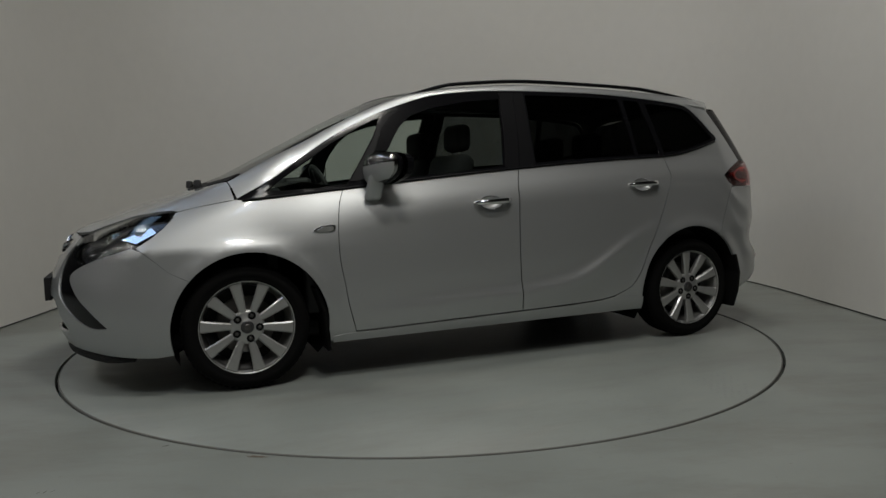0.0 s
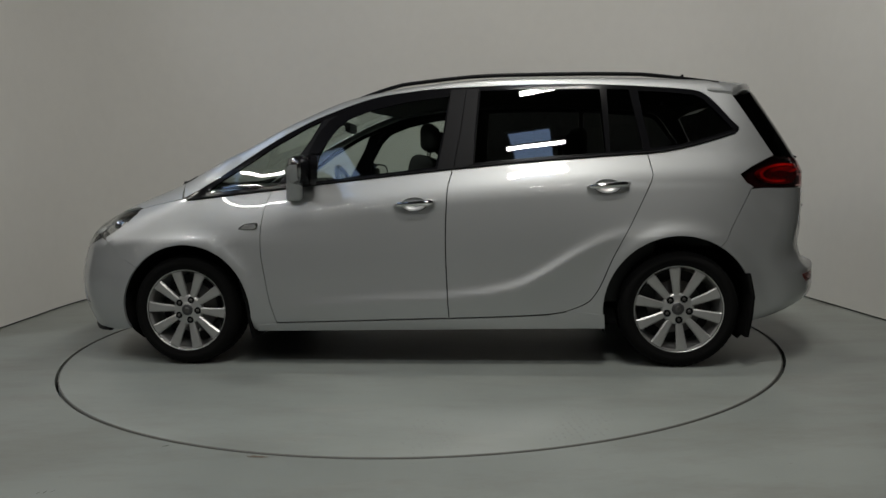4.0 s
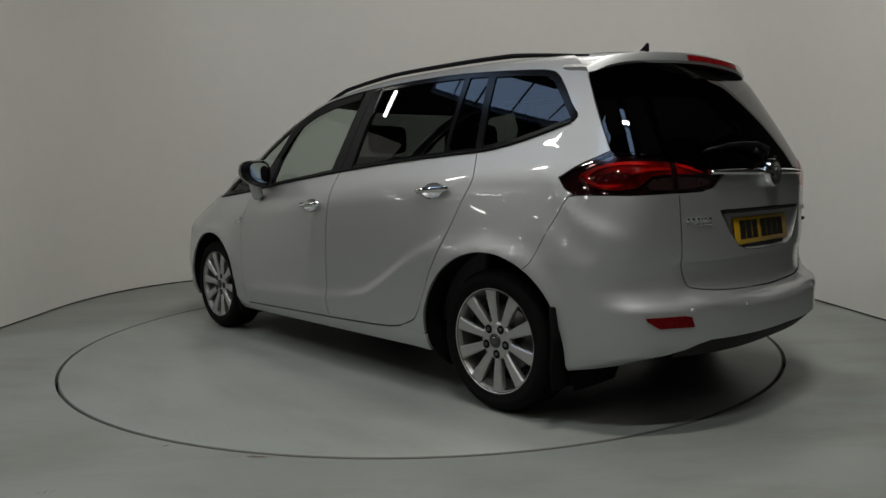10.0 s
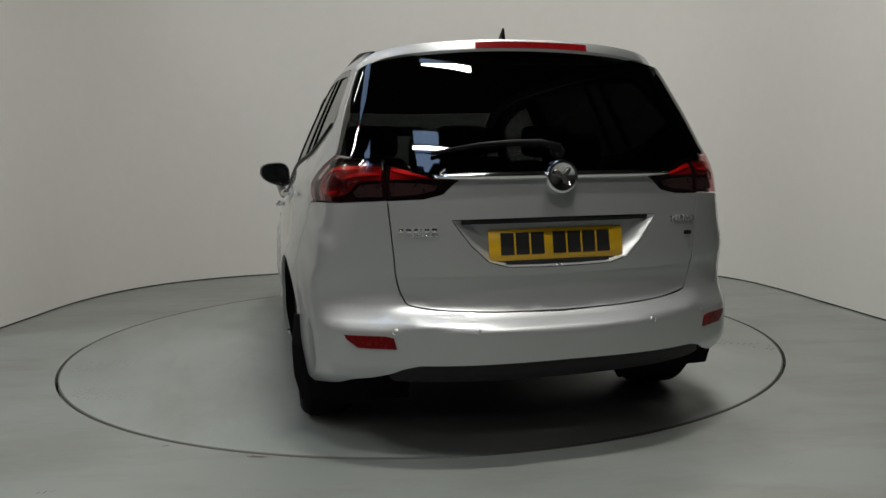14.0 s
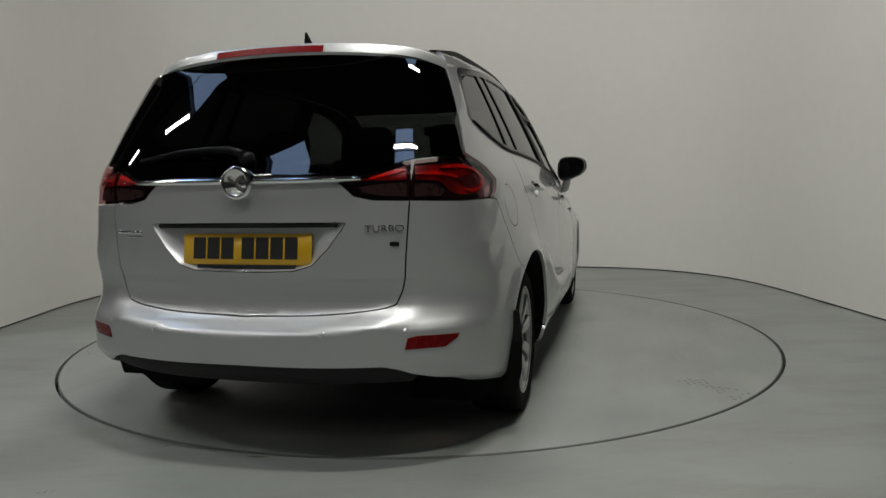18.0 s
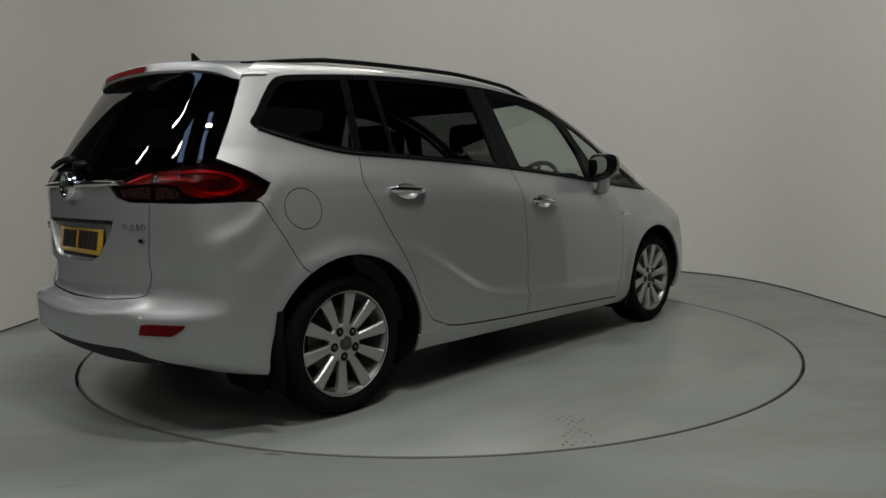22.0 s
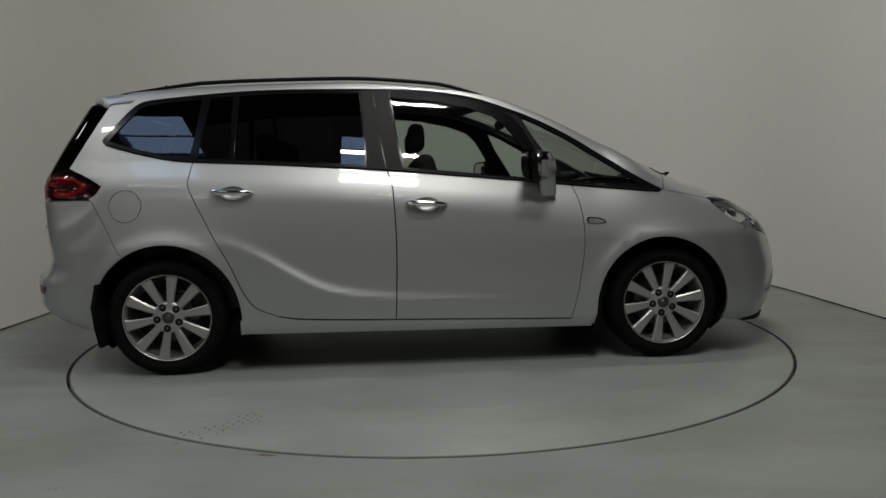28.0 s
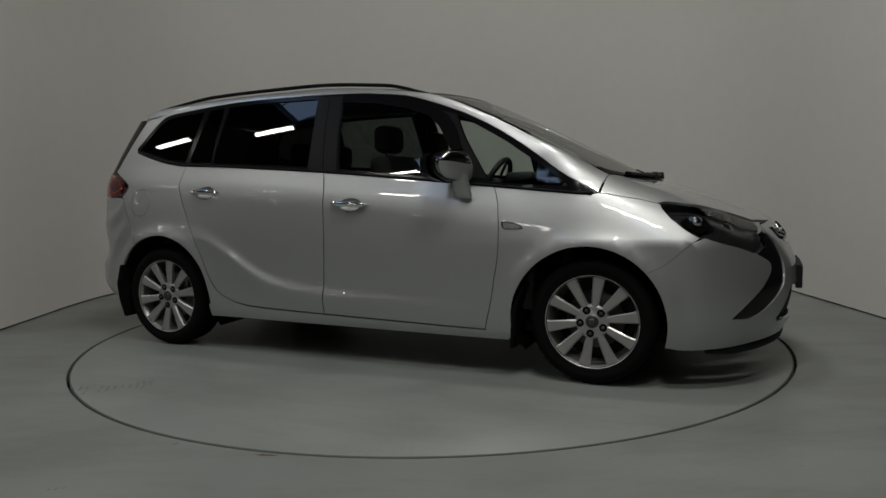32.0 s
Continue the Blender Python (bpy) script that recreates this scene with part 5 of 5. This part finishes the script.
def build_roof_parts(car, gate):
    # roof rails
    for s in (1, -1):
        xs = np.linspace(0.42, -1.66, 30)
        p = top(*[(x, 0.575) for x in xs])
        lift = [-0.006 + 0.027 * min(1, k / 4, (29 - k) / 6) for k in range(30)]
        part("roof_rail", pipe([(a, 0.575 * s, c + q) for (a, b, c), q in zip(p, lift)], [0.004 + 0.0085 * min(1, k / 3, (29 - k) / 5) for k in range(30)], 10, 0.9), SATIN_BLACK, car, "black roof rail")
    # spoiler
    ys = np.linspace(-0.655, 0.655, 45)
    rows_t, rows_b = [], []
    for y in ys:
        a = abs(y)
        x1 = -1.922 + 0.17 * (a / 0.6) ** 3
        xs = np.linspace(-1.578, x1, 12)
        fall = 0.55 * max(a - 0.47, 0) ** 2 + 14.0 * max(a - 0.53, 0) ** 3
        zt = [float(TOP(x) + CROWN(x) * (1 - (a / 0.55) ** 2.2)) - fall - 0.012 * ((x + 1.578) / 0.32) ** 2 for x in xs]
        rows_t.append([(x, y, z) for x, z in zip(xs, zt)])
        end_z = zt[-1]
        rows_b.append([(x1 - 0.007, y, end_z - 0.008), (x1 - 0.016, y, end_z - 0.036), (x1 - 0.010, y, end_z - 0.046), (x1 + 0.060, y * 0.985, end_z - 0.030)])
    verts, faces, w = [], [], 16
    for t, b in zip(rows_t, rows_b):
        verts += t + b
    for i in range(len(ys) - 1):
        for k in range(w - 1):
            a = i * w + k
            faces.append((a, a + w, a + w + 1, a + 1))
    faces.append(tuple(range(w)))
    faces.append(tuple(range((len(ys) - 1) * w, len(ys) * w))[::-1])
    bm = bmesh.new()
    vv = [bm.verts.new(v) for v in verts]
    for f in faces:
        q = bm.faces.new([vv[i] for i in f])
        q.smooth = len(f) == 4
    bmesh.ops.recalc_face_normals(bm, faces=bm.faces)
    for e in bm.edges:
        if len(e.link_faces) == 2 and e.calc_face_angle(0) > 0.6:
            e.smooth = False
    sp = part("roof_spoiler", bm, PAINT, car, "silver roof spoiler over the rear window")
    bm = bmesh.new()
    ring = []
    for y in np.linspace(-0.228, 0.228, 15):
        x = -1.922 + 0.17 * (abs(y) / 0.6) ** 3
        z = float(TOP(x) + CROWN(x) * (1 - (abs(y) / 0.55) ** 2.2)) - 0.012 * ((x + 1.578) / 0.32) ** 2
        ring.append([bm.verts.new(q) for q in ((x + 0.02, y, z - 0.008), (x - 0.012, y, z - 0.010), (x - 0.0205, y, z - 0.035), (x + 0.03, y, z - 0.040))])
    for a, b in zip(ring, ring[1:]):
        for k in range(3):
            bm.faces.new((a[k], b[k], b[k + 1], a[k + 1]))
    part("brake_lamp", bm, RED_BRAKE, sp, "long red high brake lamp")
    # aerial
    fin = [(-1.495, 0.0), (-1.535, 0.026), (-1.572, 0.060), (-1.588, 0.075), (-1.598, 0.073), (-1.596, 0.0)]
    z0 = float(top((-1.55, 0.0))[0][2])
    bm = bmesh.new()
    lo = [bm.verts.new((x, y, z0 + h - 0.012)) for x, h in fin for y in (0.012 - h * 0.13,)]
    hi = [bm.verts.new((x, -y, z0 + h - 0.012)) for x, h in fin for y in (0.012 - h * 0.13,)]
    bm.faces.new(lo)
    bm.faces.new(hi[::-1])
    for k in range(len(fin)):
        bm.faces.new((lo[k], lo[(k + 1) % len(fin)], hi[(k + 1) % len(fin)], hi[k]))
    part("aerial", bm, GLOSS_BLACK, car, "small black roof aerial fin")


def build_tail_parts(car, gate):
    ys = np.linspace(-0.455, 0.455, 25)
    p = rear(*[(y, 1.046) for y in ys])
    bm = bmesh.new()
    ring = []
    for (x, y, z), yy in zip(p, ys):
        k = 0.55 + 0.45 * (1 - (abs(yy) / 0.455) ** 4)
        ring.append([bm.verts.new((x + 0.010 - 0.028 * math.sin(e), y, z + 0.0165 * k * math.cos(e))) for e in (math.pi * i / 8 for i in range(9))])
    for a, b in zip(ring, ring[1:]):
        for k in range(8):
            bm.faces.new((a[k], b[k], b[k + 1], a[k + 1])).smooth = True
    bm.faces.new(ring[0])
    bm.faces.new(ring[-1])
    part("chrome_strip", bm, CHROME, gate, "chrome strip across the tailgate")
    x0 = float(rear((0.0, 1.04))[0][0])
    part("emblem_disc", lathe([(0.001, -0.030), (0.040, -0.030), (0.043, -0.034), (0.056, -0.036), (0.060, -0.030), (0.061, 0.0)], 36, "x", (x0, 0, 1.040)), CHROME, gate, "round chrome emblem")
    bm = bmesh.new()
    for a, r in ((0.6, 0.022), (2.4, 0.026), (4.0, 0.020)):
        bmesh.ops.create_uvsphere(bm, u_segments=8, v_segments=6, radius=1, matrix=Matrix.Translation((x0 - 0.032, 0.018 * math.cos(a), 1.040 + 0.018 * math.sin(a))) @ Matrix.Rotation(a, 4, "X") @ Matrix.Diagonal((0.006, r, 0.010, 1)))
    part("emblem_relief", bm, STEEL, gate, "plain relief on the emblem")
    # number plate with bars for its characters
    m = Matrix.Translation((-2.163, 0.0, 0.798)) @ Matrix.Rotation(radians(8), 4, "Y")
    bm = block((0.006, 0.522, 0.114), (0, 0, 0), 0.002, 1)
    bmesh.ops.transform(bm, matrix=m, verts=bm.verts)
    plate = part("number_plate", bm, YELLOW, gate, "yellow rear number plate")
    y = 0.205
    for k in range(7):
        w = 0.050
        if k == 3:
            y -= 0.026
        bm = block((0.002, w, 0.079), (-0.004, y - w / 2 + 0.012, 0.004), 0.0)
        bmesh.ops.transform(bm, matrix=m, verts=bm.verts)
        part("plate_mark", bm, INK, plate, "black bar")
        y -= w + 0.008
    bm = block((0.004, 0.40, 0.012), (-0.002, 0, -0.062), 0.0)
    bmesh.ops.transform(bm, matrix=m, verts=bm.verts)
    part("plate_bracket", bm, PLASTIC, gate, "black bracket below the plate")
    ytop = rear((0.36, 0.885), (0.0, 0.885), (-0.36, 0.885))
    part("recess_lip", pipe(bend([tuple(q + (0.012, 0, 0.004)) for q in ytop], 6), 0.012, 8), PLASTIC, gate, "dark lip over the plate hollow")
    # model marks as plain bars, and one readable word
    for y0, z, h, ws in ((0.580, 0.860, 0.016, (0.022, 0.024, 0.019, 0.010, 0.022, 0.024)), (0.535, 0.842, 0.008, (0.013,) * 6)):
        y = y0
        for w in ws:
            p = rear((y - w / 2, z))[0]
            part("badge_bar", block((0.004, w - 0.005, h), (p[0] - 0.002, p[1], p[2]), 0.0012, 1), CHROME, gate, "chrome badge bar")
            y -= w + 0.003
    cu = bpy.data.curves.new("badge_word", "FONT")
    cu.body, cu.size, cu.extrude = "TURBO", 0.034, 0.0015
    cu.align_x = "CENTER"
    tmp = bpy.data.objects.new("badge_word", cu)
    scene.collection.objects.link(tmp)
    me = bpy.data.meshes.new_from_object(tmp.evaluated_get(bpy.context.evaluated_depsgraph_get()))
    bpy.data.objects.remove(tmp)
    p = rear((-0.527, 0.872))
    n = normals(p)[0]
    me.transform(Matrix.Translation(p[0] + n * 0.002 - np.array((0, 0, 0.012))) @ Matrix.Rotation(math.atan2(n[1], n[0]), 4, "Z") @ Matrix.Rotation(radians(90), 4, "Z") @ Matrix.Rotation(radians(90), 4, "X") @ Matrix.Diagonal((1.25, 1, 1, 1)))
    part("badge_word", me, CHROME, gate, "chrome lettering")
    p = rear((-0.552, 0.816))[0]
    part("badge_mark", block((0.004, 0.05, 0.016), (p[0] - 0.001, p[1], p[2]), 0.003), SATIN_BLACK, gate, "small dark badge")
    # rear wiper
    pts = rear(*[(y, z) for y, z in ((-0.01, 1.128), (0.06, 1.146), (0.153, 1.152), (0.279, 1.147), (0.453, 1.123))])
    n = normals(pts)
    arm = part("rear_wiper", pipe([tuple(a + b * q) for a, b, q in zip(pts, n, (0.03, 0.034, 0.028, 0.024, 0.018))], [0.020, 0.016, 0.011, 0.009, 0.006], 8, 0.8), SATIN_BLACK, gate, "black rear wiper arm")
    part("wiper_blade", pipe([tuple(a + b * 0.010) for a, b in zip(pts[1:], n[1:])], 0.006, 6), RUBBER, arm, "wiper blade")
    part("wiper_hub", lathe([(0.001, -0.05), (0.018, -0.046), (0.024, -0.03), (0.026, 0.0)], 20, "x", tuple(pts[0] + (0.012, 0, 0))), SATIN_BLACK, arm, "wiper pivot cover")
    # front wipers on the cowl
    for y0, y1 in ((0.42, -0.18), (-0.10, -0.62)):
        q = top(*[(1.585 - 0.05 * (abs(y) / 0.6) ** 2 - 0.03 * k / 8, y) for k, y in enumerate(np.linspace(y0, y1, 9))])
        w = part("front_wiper", pipe([(a, b, c + 0.022) for a, b, c in q], 0.009, 8), SATIN_BLACK, car, "black front wiper")
        part("wiper_blade", pipe([(a - 0.01, b, c + 0.010) for a, b, c in q], 0.006, 6), RUBBER, w, "wiper blade")
        part("wiper_pivot", lathe([(0.001, 0.045), (0.018, 0.042), (0.022, 0.0)], 16, "z", (q[0][0], q[0][1], q[0][2])), PLASTIC, w, "wiper pivot cover")


def build_cabin(car):
    part("floor_pan", block((3.55, 1.50, 0.10), (0.05, 0, 0.265), 0.03), PLASTIC, car, "dark underbody")
    part("engine_block", block((0.60, 0.95, 0.34), (1.62, 0, 0.42), 0.05), PLASTIC, car, "dark mass under the bonnet")
    part("rear_floor", block((0.42, 1.10, 0.06), (-1.90, 0, 0.42), 0.02), PLASTIC, car, "dark rear underbody")
    part("firewall", block((0.06, 1.40, 0.62), (1.22, 0, 0.62), 0.01), CABIN, car, "dark bulkhead")
    part("load_floor", block((0.60, 1.10, 0.05), (-1.62, 0, 0.58), 0.01), TRIM_GREY, car, "dark carpet")
    for s in (1, -1):
        part("door_trim", block((2.35, 0.05, 0.66), (-0.10, 0.80 * s, 0.68), 0.02), CABIN, car, "dark door lining")
        part("side_trim", block((0.55, 0.05, 0.50), (-1.56, 0.66 * s, 0.88), 0.02), CABIN, car, "dark load bay lining")
    # headliner under the roof
    v, f, n = panel_data(OVER, both(np.vstack([top(*bend(HEADER))[::-1], top(*SEAM[4:])[1:], top((-1.57, 0.3), (-1.58, 0.0))])), step=0.12, lift=-0.03, depth=0.0, gap=0.0)
    part("headliner", mesh_from("headliner", v, f, n), HEADLINER, car, "light grey headliner")
    # dashboard
    bm = bmesh.new()
    rows = []
    for y in np.linspace(-0.74, 0.74, 13):
        k = 1 - 0.06 * (y / 0.74) ** 2
        rows.append([bm.verts.new(q) for q in ((1.26 * k, y, 1.02), (1.05, y, 1.045), (0.86, y, 1.02), (0.80, y, 0.96), (0.82, y, 0.84), (0.90, y, 0.62))])
    for a, b in zip(rows, rows[1:]):
        for k in range(5):
            bm.faces.new((a[k], b[k], b[k + 1], a[k + 1])).smooth = True
    part("dashboard", bm, CABIN, car, "dark dashboard")
    part("cluster_hood", block((0.18, 0.36, 0.09), (0.90, -0.37, 1.035), 0.035, 3), CABIN, car, "hood over the dials")
    tilt = Matrix.Translation((0.70, -0.37, 0.985)) @ Matrix.Rotation(radians(-66), 4, "Y")
    bm = pipe([(0.185 * math.cos(a), 0.185 * math.sin(a), 0) for a in np.linspace(0, math.tau, 40, endpoint=False)], 0.016, 10, closed=True)
    bmesh.ops.transform(bm, matrix=tilt, verts=bm.verts)
    sw = part("steering_wheel", bm, CABIN, car, "black steering wheel")
    bm = lathe([(0.001, 0.03), (0.06, 0.025), (0.07, 0.0), (0.065, -0.03)], 24, "z")
    bmesh.ops.transform(bm, matrix=tilt, verts=bm.verts)
    part("wheel_boss", bm, CABIN, sw)
    for a in (0.1, math.pi - 0.1, -math.pi / 2):
        bm = pipe([(0.05 * math.cos(a), 0.05 * math.sin(a), 0.0), (0.18 * math.cos(a), 0.18 * math.sin(a), 0)], 0.016, 8, 0.5)
        bmesh.ops.transform(bm, matrix=tilt, verts=bm.verts)
        part("wheel_spoke", bm, CABIN, sw)
    part("steering_column", pipe([(0.72, -0.37, 0.975), (1.0, -0.37, 0.86)], 0.04, 10), CABIN, car, "steering column shroud")
    mir = part("cabin_mirror", block((0.035, 0.23, 0.065), (0.585, 0, 1.405), 0.015, 3), SATIN_BLACK, car, "black cabin mirror on the windscreen")
    part("mirror_stem", pipe([(0.60, 0, 1.42), (0.655, 0, 1.442)], 0.012, 8), SATIN_BLACK, mir)

    def seat(x, y, w, h, head=True):
        cush = part("seat", block((0.50, w, 0.16), (x, y, 0.60), 0.06, 3), TRIM_GREY, car, "dark fabric seat")
        back = block((0.13, w * 0.96, h), (0, 0, h / 2), 0.055, 3)
        bmesh.ops.transform(back, matrix=Matrix.Translation((x - 0.25, y, 0.63)) @ Matrix.Rotation(radians(-14), 4, "Y"), verts=back.verts)
        part("backrest", back, TRIM_GREY, cush)
        if head:
            hx = x - 0.25 - (h + 0.11) * math.sin(radians(14))
            hz = 0.63 + (h + 0.11) * math.cos(radians(14))
            part("headrest", block((0.10, 0.27, 0.17), (hx, y, hz), 0.045, 3), TRIM_GREY, cush)
            for dy in (-0.06, 0.06):
                part("headrest_post", pipe([(hx, y + dy, hz - 0.04), (hx + 0.02, y + dy, hz - 0.15)], 0.006, 6), STEEL, cush)
    for y in (0.37, -0.37):
        seat(0.42, y, 0.52, 0.58)
    for y in (0.48, 0.0, -0.48):
        seat(-0.48, y, 0.44, 0.52)
    for y in (0.30, -0.30):
        seat(-1.25, y, 0.44, 0.42, True)


def build_car():
    car = new("car")
    tagged(car, "silver seven-seat family car with black roof rails on the turntable", "car")
    doors, gate = build_body(car)
    build_windows(car, doors)
    build_wheels(car)
    build_mirrors(car)
    build_roof_parts(car, gate)
    build_tail_parts(car, gate)
    build_cabin(car)
    return car


build_studio()
TABLE = build_turntable()
CAR = build_car()

# the turntable turns clockwise, seen from above, at a little over 7 degrees a second
TURNS = [(0, 200.0), (1, 193.1), (2, 186.3), (3, 179.4), (5.5, 162.1), (7, 152.0), (8, 145.1), (9, 137.9), (10, 130.9), (11, 123.7), (12, 116.6), (13, 109.4), (14, 102.3), (15.5, 91.5), (17, 80.6),
         (18, 73.4), (19, 66.3), (20, 59.1), (21, 52.1), (22, 45.1), (23, 38.3), (24, 31.6), (25, 24.6), (26, 17.4), (27.5, 6.9), (29, -3.6), (30, -10.6), (31, -17.4), (32, -24.3)]


def motions():
    walk(TABLE, [(t, pose(0, 0, 0, 0, 0, a)) for t, a in TURNS])
    walk(CAR, [(t, pose(0, 0, -0.005, 0, 0, a) @ pose(-0.114, -0.005, 0)) for t, a in TURNS])


motions()
